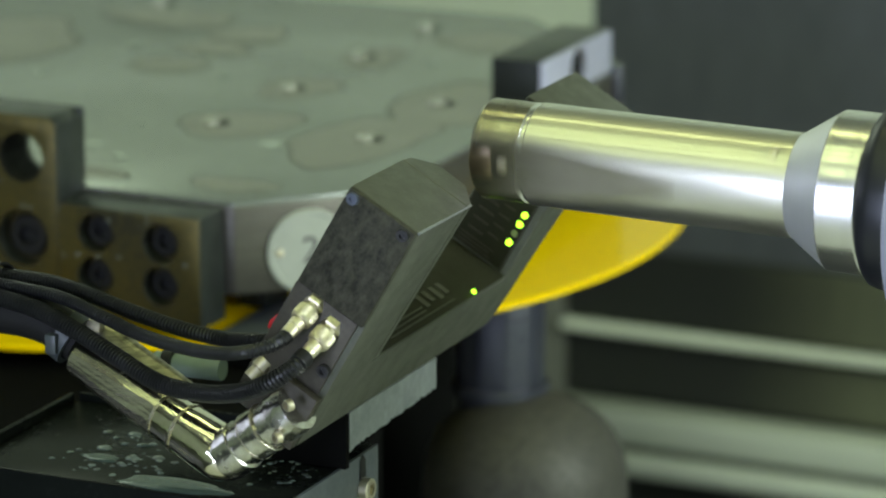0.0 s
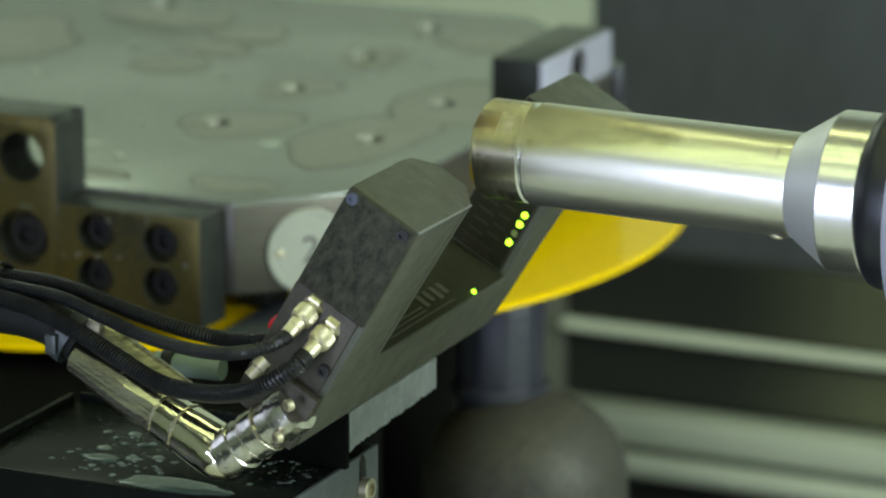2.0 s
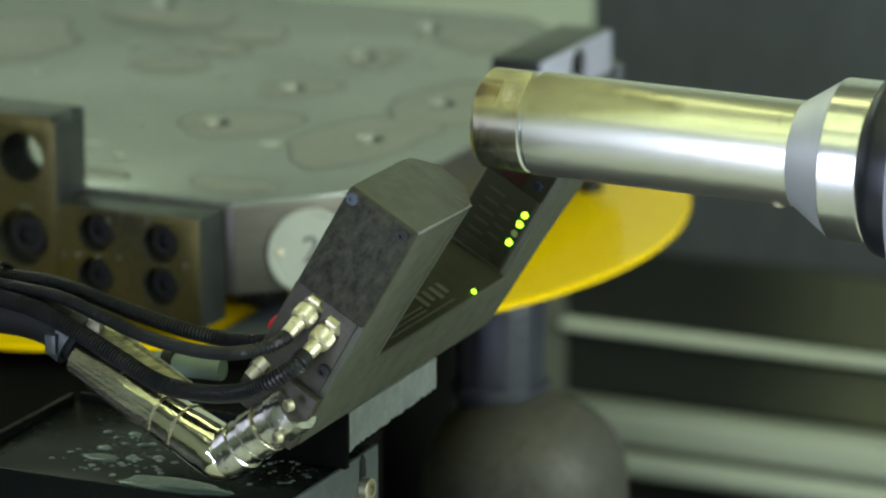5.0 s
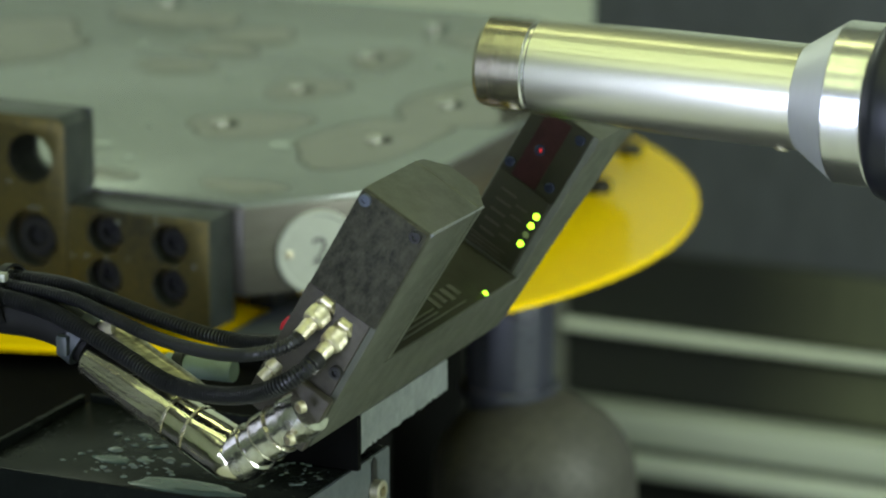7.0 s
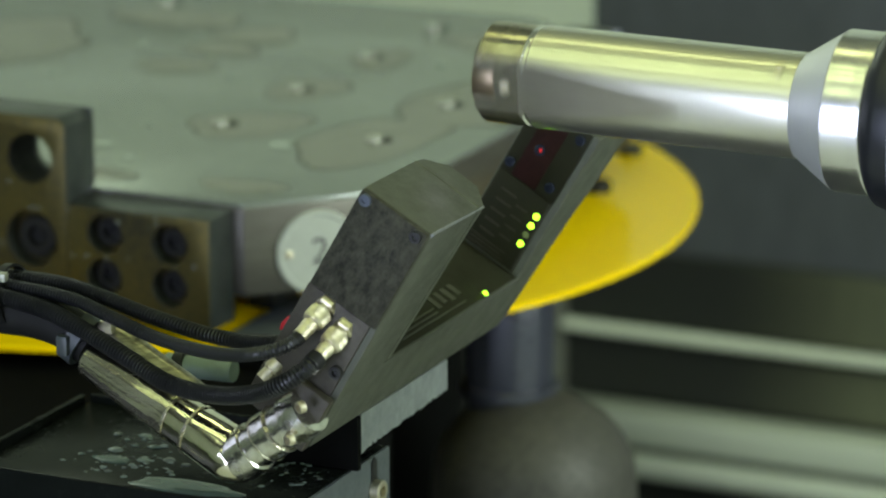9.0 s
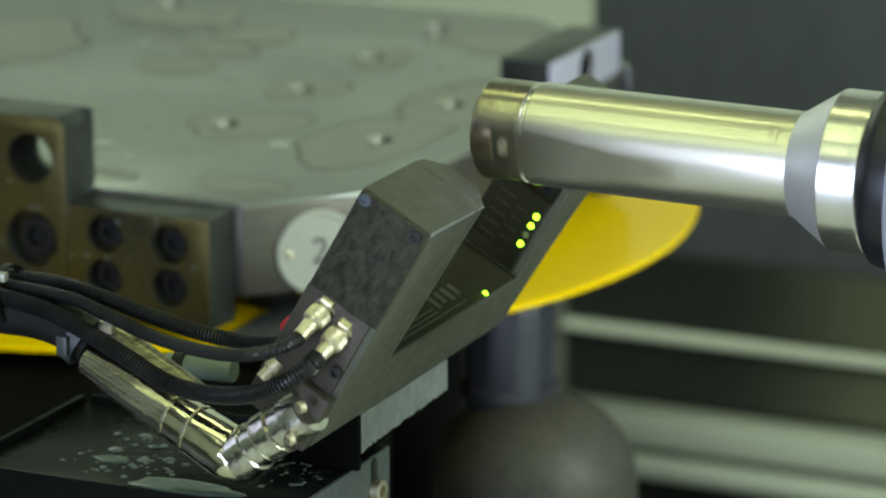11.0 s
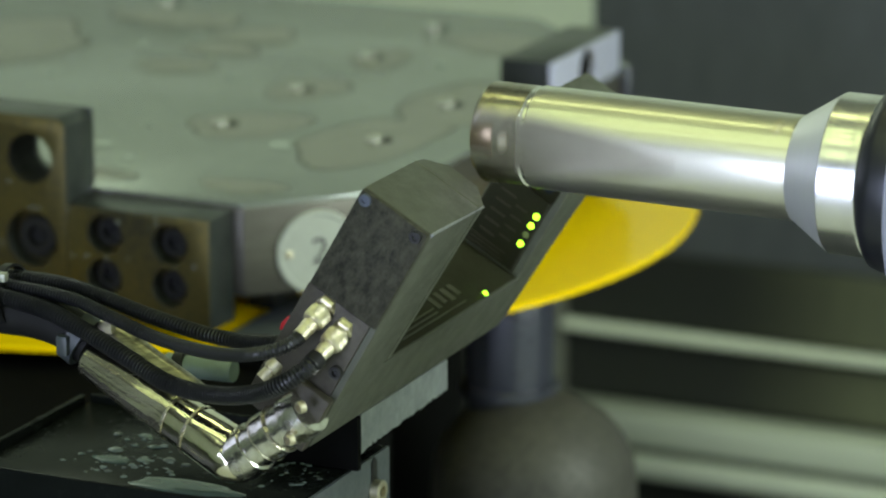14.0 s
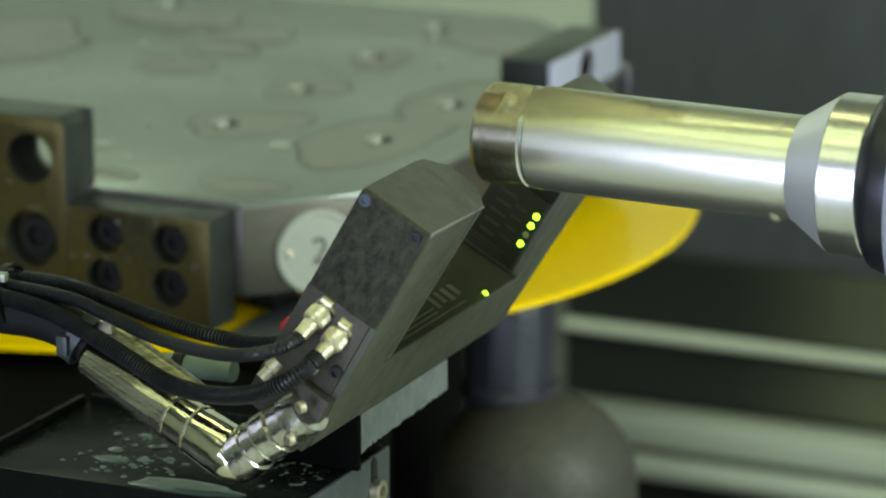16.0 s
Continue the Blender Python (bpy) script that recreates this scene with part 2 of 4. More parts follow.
def lathe(profile, seg=48, m=None, close=False):
    """Turns (radius, height) pairs round z."""
    bm = bmesh.new()
    rings = []
    for rad, h in profile:
        if rad < 1e-6:
            rings.append([bm.verts.new((0, 0, h))])
        else:
            rings.append([bm.verts.new((rad * math.cos(2 * math.pi * k / seg), rad * math.sin(2 * math.pi * k / seg), h))
                          for k in range(seg)])
    pairs = list(zip(rings, rings[1:])) + ([(rings[-1], rings[0])] if close else [])
    for a, b in pairs:
        for k in range(seg):
            k2 = (k + 1) % seg
            if len(a) == 1 and len(b) == 1:
                continue
            if len(a) == 1:
                bm.faces.new((a[0], b[k], b[k2]))
            elif len(b) == 1:
                bm.faces.new((a[k], a[k2], b[0]))
            else:
                bm.faces.new((a[k], a[k2], b[k2], b[k]))
    if m is not None:
        bmesh.ops.transform(bm, matrix=m, verts=bm.verts[:])
    return bm


def along(p, d):
    """A matrix whose z points along d, at p."""
    return Matrix.Translation(p) @ Vector(d).to_track_quat("Z", "Y").to_matrix().to_4x4()


def spline(points, n):
    """n + 1 points on a smooth curve through the given ones."""
    p = [Vector(q) for q in points]
    p = [2 * p[0] - p[1], *p, 2 * p[-1] - p[-2]]
    out = []
    for k in range(n + 1):
        u = k / n * (len(p) - 3)
        i = min(int(u), len(p) - 4)
        f = u - i
        a, b, c, d = p[i:i + 4]
        out.append(0.5 * (2 * b + (c - a) * f + (2 * a - 5 * b + 4 * c - d) * f * f + (3 * b - a - 3 * c + d) * f ** 3))
    return out


def pipe(path, radius, seg=14):
    """A tube along a list of points; radius is a number or a function of the index."""
    bm = bmesh.new()
    rings = []
    side = Vector((0, 0, 1))
    for i, p in enumerate(path):
        d = (path[min(i + 1, len(path) - 1)] - path[max(i - 1, 0)]).normalized()
        side = (side - side.dot(d) * d).normalized()
        up = d.cross(side)
        rad = radius(i) if callable(radius) else radius
        rings.append([bm.verts.new(p + rad * (math.cos(2 * math.pi * k / seg) * side + math.sin(2 * math.pi * k / seg) * up))
                      for k in range(seg)])
    for a, b in zip(rings, rings[1:]):
        for k in range(seg):
            k2 = (k + 1) % seg
            bm.faces.new((a[k], a[k2], b[k2], b[k]))
    bm.faces.new(rings[0])
    bm.faces.new(rings[-1])
    return bm


def joined(*meshes):
    bm = bmesh.new()
    for other in meshes:
        me = bpy.data.meshes.new("scratch")
        other.to_mesh(me)
        other.free()
        bm.from_mesh(me)
        bpy.data.meshes.remove(me)
    return bm


def blob(cx, cy, z, rx, ry, seed, h=0.0005, wobble=0.22, n=40, turn=0.0):
    """A thin irregular patch with a rounded rim."""
    rng = random.Random(seed)
    ph = [rng.uniform(0, 6.28) for _ in range(4)]
    bm = bmesh.new()
    rings = []
    for f, hh in ((1.0, 0.0), (0.95, h * 0.4), (0.8, h * 0.78), (0.45, h)):
        ring = []
        for k in range(n):
            a = 2 * math.pi * k / n
            s = 1 + wobble * (0.5 * math.sin(2 * a + ph[0]) + 0.35 * math.sin(3 * a + ph[1]) + 0.22 * math.sin(5 * a + ph[2]) + 0.12 * math.sin(9 * a + ph[3]))
            x, y = rx * s * f * math.cos(a), ry * s * f * math.sin(a)
            ring.append(bm.verts.new((cx + x * math.cos(turn) - y * math.sin(turn), cy + x * math.sin(turn) + y * math.cos(turn), z + hh)))
        rings.append(ring)
    for a, b in zip(rings, rings[1:]):
        for k in range(n):
            bm.faces.new((a[k], a[(k + 1) % n], b[(k + 1) % n], b[k]))
    bm.faces.new(rings[-1])
    bm.faces.new(rings[0])
    return bm


def cut(bm, *holes):
    """Cuts the hole meshes out of bm with a boolean and returns the result."""
    me = bpy.data.meshes.new("scratch")
    bmesh.ops.recalc_face_normals(bm, faces=bm.faces[:])
    bm.to_mesh(me)
    bm.free()
    ob = new("scratch", me)
    tools = []
    for h in holes:
        hm = bpy.data.meshes.new("scratch")
        bmesh.ops.recalc_face_normals(h, faces=h.faces[:])
        h.to_mesh(hm)
        h.free()
        t = new("scratch", hm)
        tools.append(t)
        mod = ob.modifiers.new("cut", "BOOLEAN")
        mod.object, mod.operation, mod.solver = t, "DIFFERENCE", "EXACT"
    bpy.context.view_layer.update()
    got = bpy.data.meshes.new_from_object(ob.evaluated_get(bpy.context.evaluated_depsgraph_get()))
    out = bmesh.new()
    out.from_mesh(got)
    for t in [ob, *tools]:
        data = t.data
        bpy.data.objects.remove(t)
        bpy.data.meshes.remove(data)
    bpy.data.meshes.remove(got)
    return out


def socket_screw(r, h, m, hexr=None):
    """A cap screw head with a hexagon socket, its top along z."""
    hx = hexr or r * 0.5
    head = lathe([(0, 0), (r, 0), (r, h * 0.85), (r * 0.9, h), (hx, h)], 24)
    sock = lathe([(hx, h), (hx * 0.98, h * 0.35), (0, h * 0.3)], 6)
    bm = joined(head, sock)
    bmesh.ops.transform(bm, matrix=m, verts=bm.verts[:])
    return bm


MOVERS = []      # things carried by the machine table

# ---- enclosure


def enclosure():
    f = part("floor", box(-2.0, 2.0, -2.2, 1.7, -0.05, 0.0, 0), FLOOR, None, "", 0)
    tagged(f, "dark oily sheet-steel chip tray floor", "floor", kind="structure")
    # out of view, added to brighten the tool from below
    f = part("floor_bounce", joined(box(-0.34, 1.12, -1.5, -0.05, 0.0005, 0.16, 0.004), box(0.06, 1.12, -0.0498, 0.55, 0.0005, 0.15, 0.004)), BOUNCE, None, "", 0)
    tagged(f, "unseen pale floor sheet that bounces light up at the tool", "floor", kind="structure")
    w = part("wall_back_pale", box(-2.0, -0.44, 1.3, 1.34, 0.3, 1.7, 0.001), WALL_LIGHT, None, "", 0)
    tagged(w, "pale green-white enamelled machine wall sheet", "wall", kind="structure")
    # same pale wall lower down, its dimness put into a darker grey
    w = part("wall_back_pale_low", box(-2.0, -0.457, 1.3, 1.34, 0.0, 0.2998, 0.001), DULL_SHEET, None, "", 0)
    tagged(w, "lower part of the pale machine wall, coloured dimmer", "wall", kind="structure")
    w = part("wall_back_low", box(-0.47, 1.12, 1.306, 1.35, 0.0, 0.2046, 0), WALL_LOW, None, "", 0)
    tagged(w, "dark lower sheet of the machine wall", "wall", kind="structure")
    w = part("wall_back_dark", box(-0.44, 1.12, 1.31, 1.35, 0.2048, 0.56, 0), WALL_DARK, None, "", 0)
    tagged(w, "dark sheet steel machine wall", "wall", kind="structure")
    # above the view, pale so the yellow plate has a bright reflection
    w = part("wall_back_upper", box(-0.4398, 1.12, 1.308, 1.35, 0.5602, 1.7, 0), WALL_LIGHT, None, "", 0)
    tagged(w, "unseen pale upper machine wall sheet", "wall", kind="structure")
    # door, side and roof sheets are unseen, toned for the light they return
    front = joined(box(-2.0, -0.42, -1.54, -1.5, 0.0, 1.7, 0), box(0.20, 2.0, -1.54, -1.5, 0.0, 1.7, 0),
                   box(-0.4195, 0.1995, -1.54, -1.5, 0.0, 0.18, 0), box(-0.4195, 0.1995, -1.54, -1.5, 1.24, 1.7, 0))
    w = part("wall_front", front, WALL_LIGHT, None, "", 0)
    tagged(w, "pale enamelled machine door with an open window", "wall", kind="structure")
    # gap left in this sheet only for the fill lamp
    w = part("wall_left", joined(box(-2.04, -2.0, -1.5, -0.95, 0.0, 1.7, 0), box(-2.04, -2.0, 0.25, 1.3, 0.0, 1.7, 0), box(-2.04, -2.0, -0.9495, 0.2495, 0.0, 0.3, 0),
                                    box(-2.04, -2.0, -0.9495, 0.2495, 1.2, 1.7, 0)), WALL_LIGHT, None, "", 0)
    tagged(w, "pale enamelled machine wall sheet opened for the left lamp", "wall", kind="structure")
    w = part("wall_right", box(1.12, 1.16, -1.5, 1.3, 0.0, 1.7, 0), WALL_LIGHT, None, "", 0)
    tagged(w, "pale enamelled machine wall", "wall", kind="structure")
    c = part("ceiling", box(-2.04, 2.04, -2.2, 1.34, 1.7, 1.74, 0), DULL_SHEET, None, "", 0)
    tagged(c, "dull grey machine roof sheet", "ceiling", kind="structure")
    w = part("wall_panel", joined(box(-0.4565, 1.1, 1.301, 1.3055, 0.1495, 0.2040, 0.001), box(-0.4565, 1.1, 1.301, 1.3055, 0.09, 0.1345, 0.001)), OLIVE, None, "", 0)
    tagged(w, "olive painted panel low on the machine wall, shaded dark toward its left", "wall", kind="structure")
    # rail and way cover along the back
    t = thing("guide_rail", "pale painted steel guide rail along the back wall", "rail")
    part("bar", box(-0.4565, 1.1, 1.288, 1.2995, 0.1398, 0.1482, 0.003), RAIL, t)
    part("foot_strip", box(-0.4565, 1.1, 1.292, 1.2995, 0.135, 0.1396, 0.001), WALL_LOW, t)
    t = thing("way_cover", "pale stepped steel way cover along the back wall", "way cover")
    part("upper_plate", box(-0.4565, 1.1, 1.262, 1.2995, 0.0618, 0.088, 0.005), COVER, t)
    # thin dark line where the two plates step
    part("step_line", box(-0.4565, 1.1, 1.256, 1.2995, 0.0601, 0.0616, 0.0004), WALL_LOW, t, "thin dark line at the step of the cover")
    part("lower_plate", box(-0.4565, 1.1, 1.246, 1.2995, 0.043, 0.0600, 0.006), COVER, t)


# ---- machine table
CX, CY, TOP = -0.407, 0.572, 0.4886
HALF = 0.235


def pallet():
    t = thing("machine_pallet", "wet ground-steel square pallet with clipped corners", "pallet")
    c = 0.056
    h = HALF
    out = [(CX - h + c, CY - h), (CX + h - c, CY - h), (CX + h, CY - h + c), (CX + h, CY + h - 0.1), (CX + h - 0.1, CY + h),
           (CX - h + c, CY + h), (CX - h, CY + h - c), (CX - h, CY - h + c)]
    part("slab", prism(out, TOP - 0.0465, TOP - 0.002, bevel=0.0012), TABLE_SIDE, t, "machined steel flank")
    inn = [(CX + (x - CX) * 0.997, CY + (y - CY) * 0.997) for x, y in out]
    part("work_face", prism(inn, TOP - 0.003, TOP, bevel=0.0005), TABLE, t, "wet ground top face")
    # threaded plugs on a 90 mm grid
    base = lathe([(0, 0), (0.0052, 0), (0.0048, 0.002), (0.0036, 0.003), (0, 0.0032)], 20)
    first = part("plug", base, PLUG, t, "bright thread plug")
    first.location = (CX + 0.09, CY - 0.09, TOP)
    # shade to the right of a plug, laid on as a flat dark disc
    hole = part("plug_shade", lathe([(0, 0), (0.0042, 0), (0.0042, 0.0002), (0, 0.0002)], 20), HOLE, t, "dark shade disc beside a thread plug")
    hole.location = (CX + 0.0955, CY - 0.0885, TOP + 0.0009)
    for i, j in ((1, 0), (1, 1), (1, 2), (2, -1), (2, 0), (-1, 2), (-2, 1)):
        p = new("plug", first.data)
        p.parent = t
        p.location = (CX + i * 0.09, CY + j * 0.09, TOP)
        tagged(p, "bright thread plug")
        q = new("plug_shade", hole.data)
        q.parent = t
        q.location = (CX + i * 0.09 + 0.0055, CY + j * 0.09 + 0.0015, TOP + 0.0009)
        tagged(q, "dark shade disc beside a thread plug")
    MOVERS.append(t)


def puddles():
    spots = [(-0.303, 0.487, 0.029, 0.035, 1), (-0.313, 0.576, 0.022, 0.026, 2), (-0.404, 0.693, 0.022, 0.028, 3), (-0.408, 0.600, 0.022, 0.022, 4),
             (-0.309, 0.664, 0.019, 0.027, 5), (-0.2290, 0.480, 0.036, 0.056, 6), (-0.2145, 0.575, 0.036, 0.062, 7), (-0.245, 0.370, 0.022, 0.015, 8),
             (-0.53, 0.62, 0.045, 0.07, 9), (-0.405, 0.650, 0.026, 0.018, 10), (-0.33, 0.366, 0.03, 0.011, 11), (-0.268, 0.73, 0.03, 0.03, 12), (-0.47, 0.72, 0.04, 0.03, 13)]
    for x, y, a, b, s in spots:
        t = thing("coolant_puddle", "grey coolant patch with a dark dried rim on the pallet", "puddle", group="coolant patches on the pallet")
        part("rim", blob(x, y, TOP, a, b, s, 0.0003), FILM_EDGE, t, "dark dried rim")
        part("film", blob(x + 0.0005, y - 0.0016, TOP + 0.0002, a * 0.93, b * 0.935, s, 0.0004), FILM, t, "thin grey film")
        MOVERS.append(t)


def wet_spots():
    rng = random.Random(21)
    for k in range(13):
        x, y = rng.uniform(-0.50, -0.20), rng.uniform(0.37, 0.76)
        a = rng.uniform(0.002, 0.006)
        d = part("wet_spot", blob(x, y, TOP + 0.0006, a, a * rng.uniform(0.5, 1.0), 50 + k, 0.0004, 0.3, 20), SPOT)
        tagged(d, "small pale wet coolant spot on the pallet", "droplet", "wet spots on the pallet")
        MOVERS.append(d)
    for k in range(30):
        x, z = rng.uniform(-0.37, -0.24), rng.choice((0.484, 0.4805, 0.462, 0.4635, 0.49)) + rng.uniform(-0.002, 0.002)
        if z > 0.4855:
            x, z = rng.uniform(-0.37, -0.312), rng.uniform(0.489, 0.527)
        if (x + 0.3305) ** 2 + (z - 0.507) ** 2 < 0.0145 ** 2 or any((x - a) ** 2 + (z - b) ** 2 < c * c for a, b, c in
                ((-0.2897, 0.4738, 0.0098), (-0.254, 0.4722, 0.0098), (-0.3308, 0.4668, 0.0135))):
            continue
        a = rng.uniform(0.0005, 0.0012)
        bm = blob(0, 0, 0, a, a * 0.8, 90 + k, 0.0004, 0.2, 14)
        bmesh.ops.transform(bm, matrix=along((x, 0.3108, z), (0, -1, 0)), verts=bm.verts[:])
        d = part("coolant_speck", bm, SPECK)
        tagged(d, "tiny pale coolant speck on the steel block", "droplet", "specks on the block")
        MOVERS.append(d)


def clamp_block():
    t = thing("locating_block", "ground steel locating block bolted to the pallet edge", "block")
    y0, y1 = 0.311, 0.3362
    z0, zl, zh = 0.4305, 0.4862, 0.5285
    low = prism([(-0.2325, y1), (-0.2325, y0), (-0.3106, y0), (-0.3106, y1)], z0, zl, "xyz", 0.0008)
    tall = prism([(-0.3107, z0), (-0.3107, zh - 0.004), (-0.3152, zh), (-0.40, zh), (-0.40, z0)], y0, y1, "xzy", 0.0008)
    bores = [(-0.2897, 0.4733, 0.0098), (-0.254, 0.4717, 0.0098), (-0.2903, 0.4513, 0.0098), (-0.2544, 0.4504, 0.0098), (-0.3308, 0.4665, 0.0142)]

    def bore(x, z, r):
        return lathe([(0, 0), (r, 0), (r, 0.02), (0, 0.02)], 28, along((x, y0 + 0.011, z), (0, -1, 0)))
    def eye():
        return lathe([(0, 0), (0.0125, 0), (0.0125, 0.08), (0, 0.08)], 32, along((-0.3305, y1 + 0.03, 0.507), (0, -1, 0)))
    # shade put in by facing: brown front, darker grey top and right side
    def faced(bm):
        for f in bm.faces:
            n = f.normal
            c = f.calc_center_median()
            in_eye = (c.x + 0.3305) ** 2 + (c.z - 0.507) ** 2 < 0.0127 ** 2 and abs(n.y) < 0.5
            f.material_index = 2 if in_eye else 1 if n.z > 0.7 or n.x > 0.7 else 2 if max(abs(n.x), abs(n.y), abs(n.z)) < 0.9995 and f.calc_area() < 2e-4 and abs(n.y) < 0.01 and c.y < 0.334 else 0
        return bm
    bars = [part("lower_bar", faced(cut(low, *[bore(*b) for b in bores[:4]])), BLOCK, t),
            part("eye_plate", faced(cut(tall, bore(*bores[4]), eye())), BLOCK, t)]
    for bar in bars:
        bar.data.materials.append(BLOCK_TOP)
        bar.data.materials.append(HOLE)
    part("eye_boss", cut(box(-0.40, -0.3108, y1 + 0.0002, y1 + 0.0035, TOP + 0.0005, zh - 0.0003, 0.0008), eye()), BLOCK_TOP, t)
    for x, z, r in bores:
        part("cap_screw", socket_screw(r * 0.74, 0.006, along((x, y0 + 0.011, z), (0, -1, 0))), BOLT, t, "black socket cap screw")
    MOVERS.append(t)


def stop_block():
    t = thing("stop_block", "black steel stop block with a bright bored end face", "block")
    x0, x1, y0, y1, z0, z1 = -0.2045, -0.176, 0.593, 0.690, 0.4892, 0.5125
    hole = lathe([(0, 0), (0.0112, 0), (0.0112, 0.03), (0, 0.03)], 28, along((x1 - 0.025, 0.642, 0.500), (1, 0, 0)))
    bm = cut(box(x0, x1, y0, y1, z0, z1, 0.0012), hole)
    # wet sheen of the top put into a lighter grey than the sides
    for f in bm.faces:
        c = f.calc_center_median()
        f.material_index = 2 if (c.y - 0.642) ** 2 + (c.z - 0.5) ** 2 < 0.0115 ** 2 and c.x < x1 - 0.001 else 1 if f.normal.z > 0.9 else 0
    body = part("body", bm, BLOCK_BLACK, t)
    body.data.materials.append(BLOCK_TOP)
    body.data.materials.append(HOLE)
    hole2 = lathe([(0, 0), (0.0112, 0), (0.0112, 0.03), (0, 0.03)], 28, along((x1 - 0.01, 0.642, 0.500), (1, 0, 0)))
    part("stud", lathe([(0, 0), (0.0035, 0), (0.0035, 0.02), (0.003, 0.021), (0, 0.021)], 16, pose(-0.1705, 0.693, 0.470)), COLUMN, t, "dull grey stud")
    # the end face's lavender tint carries the bluish light from the right
    part("end_face", cut(box(x1, x1 + 0.003, y0, y1, 0.462, z1 - 0.0005, 0.0006), hole2), GREY_STEEL, t, "bright ground end face")
    MOVERS.append(t)


def number_tag():
    m = along((-0.2008, 0.3632, 0.4618), (1, -1, 0)) 
    t = thing("number_disc", "off-white round pallet disc marked with number 2", "sign", m)
    part("disc", lathe([(0, 0), (0.0212, 0), (0.0212, 0.0012), (0.0205, 0.0018), (0.0187, 0.0018), (0.018, 0.0011), (0, 0.0011)], 56), TAG, t)
    for sx in (-1, 1):
        part("rivet", lathe([(0, 0), (0.0022, 0), (0.0019, 0.0012), (0, 0.0017)], 16, pose(sx * 0.0148, 0, 0.0011)), NICKEL, t, "small brass rivet")
    font = bpy.data.curves.new("digit", "FONT")
    font.body, font.size, font.align_x, font.align_y, font.extrude = "2", 0.019, "CENTER", "CENTER", 0.0002
    tmp = new("digit", font)
    me = bpy.data.meshes.new_from_object(tmp.evaluated_get(bpy.context.evaluated_depsgraph_get()))
    bpy.data.objects.remove(tmp)
    me.materials.clear()
    me.materials.append(INK)
    d = new("digit", me)
    d.parent = t
    d.location = (0.001, 0, 0.0014)
    tagged(d, "dark grey printed number 2")
    MOVERS.append(t)


def yellow_disc():
    t = thing("round_guard_plate", "glossy yellow enamelled round guard plate under the pallet", "guard plate")
    plate = lathe([(0, 0.4192), (0.3065, 0.4192), (0.3065, 0.4212), (0.3055, 0.422), (0, 0.422)], 128, Matrix.Translation((CX, CY, 0)))
    part("plate", plate, YELLOW, t)
    for x, y in ((-0.1954, 0.7646), (-0.1784, 0.674)):
        part("fixing_screw", socket_screw(0.007, 0.006, pose(x, y, 0.422)), BOLT, t, "black socket cap screw")
    part("hub", lathe([(0.0, 0.4221), (0.215, 0.4221), (0.215, 0.4384), (0, 0.4384)], 96, Matrix.Translation((CX, CY, 0))), BLOCK_BLACK, t, "dark steel hub")
    # black block standing in for the shade below the slab corner
    part("under_shade", box(-0.2510, -0.2355, 0.384, 0.412, 0.4222, 0.4383, 0.0008), BLOCK_BLACK, t, "black block for the shade under the pallet")
    part("cover_sheet", box(-0.2340, -0.150, 0.318, 0.405, 0.4222, 0.4246, 0.0006), SLATE, t, "slate-grey sheet on the yellow plate")
    MOVERS.append(t)


def pedestal():
    t = thing("table_pedestal", "dark central table column below the guard plate", "pedestal")
    mt = Matrix.Translation((CX, CY, 0))
    # column assumed; its girth and black fill the dark left of the post
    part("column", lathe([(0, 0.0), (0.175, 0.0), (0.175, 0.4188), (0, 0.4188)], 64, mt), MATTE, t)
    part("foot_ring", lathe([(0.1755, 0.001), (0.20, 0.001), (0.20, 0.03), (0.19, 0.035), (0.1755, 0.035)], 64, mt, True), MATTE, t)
    MOVERS.append(t)
    p = thing("pivot_support", "violet-grey post on a rounded cast bell cover", "support")
    mp = Matrix.Translation((-0.152, 0.487, 0))
    post = prism([(0.0238 * math.cos(a), 0.0238 * math.sin(a)) for a in [math.pi * (k + 0.35) / 5 for k in range(10)]], 0.352, 0.4188, "xyz", 0.002)
    bmesh.ops.transform(post, matrix=mp, verts=post.verts[:])
    part("post", post, COLUMN, p, "violet-grey painted faceted post", 20)
    part("post_collar", lathe([(0.0, 0.362), (0.0262, 0.362), (0.0262, 0.3655), (0.0252, 0.3668), (0.0, 0.368)], 40, mp), COLUMN, p, "thin collar ring")
    bell = [(0.0, 0.365)] + [(0.0535 * math.sin(q), 0.318 + 0.046 * math.cos(q)) for q in [math.pi * k / 24 for k in range(2, 12)]] + [(0.0545, 0.30), (0.0545, 0.002), (0, 0.002)]
    part("bell", lathe(bell, 64, Matrix.Translation((-0.136, 0.483, 0))), CONE, p, "rounded grey cast bell", 60)
    MOVERS.append(p)


# ---- laser gauge, tilted 30 degrees, in its own axes: w across, y along the beam, v up
GAUGE = pose(0, 0, 0.6, 0, 30, 0)


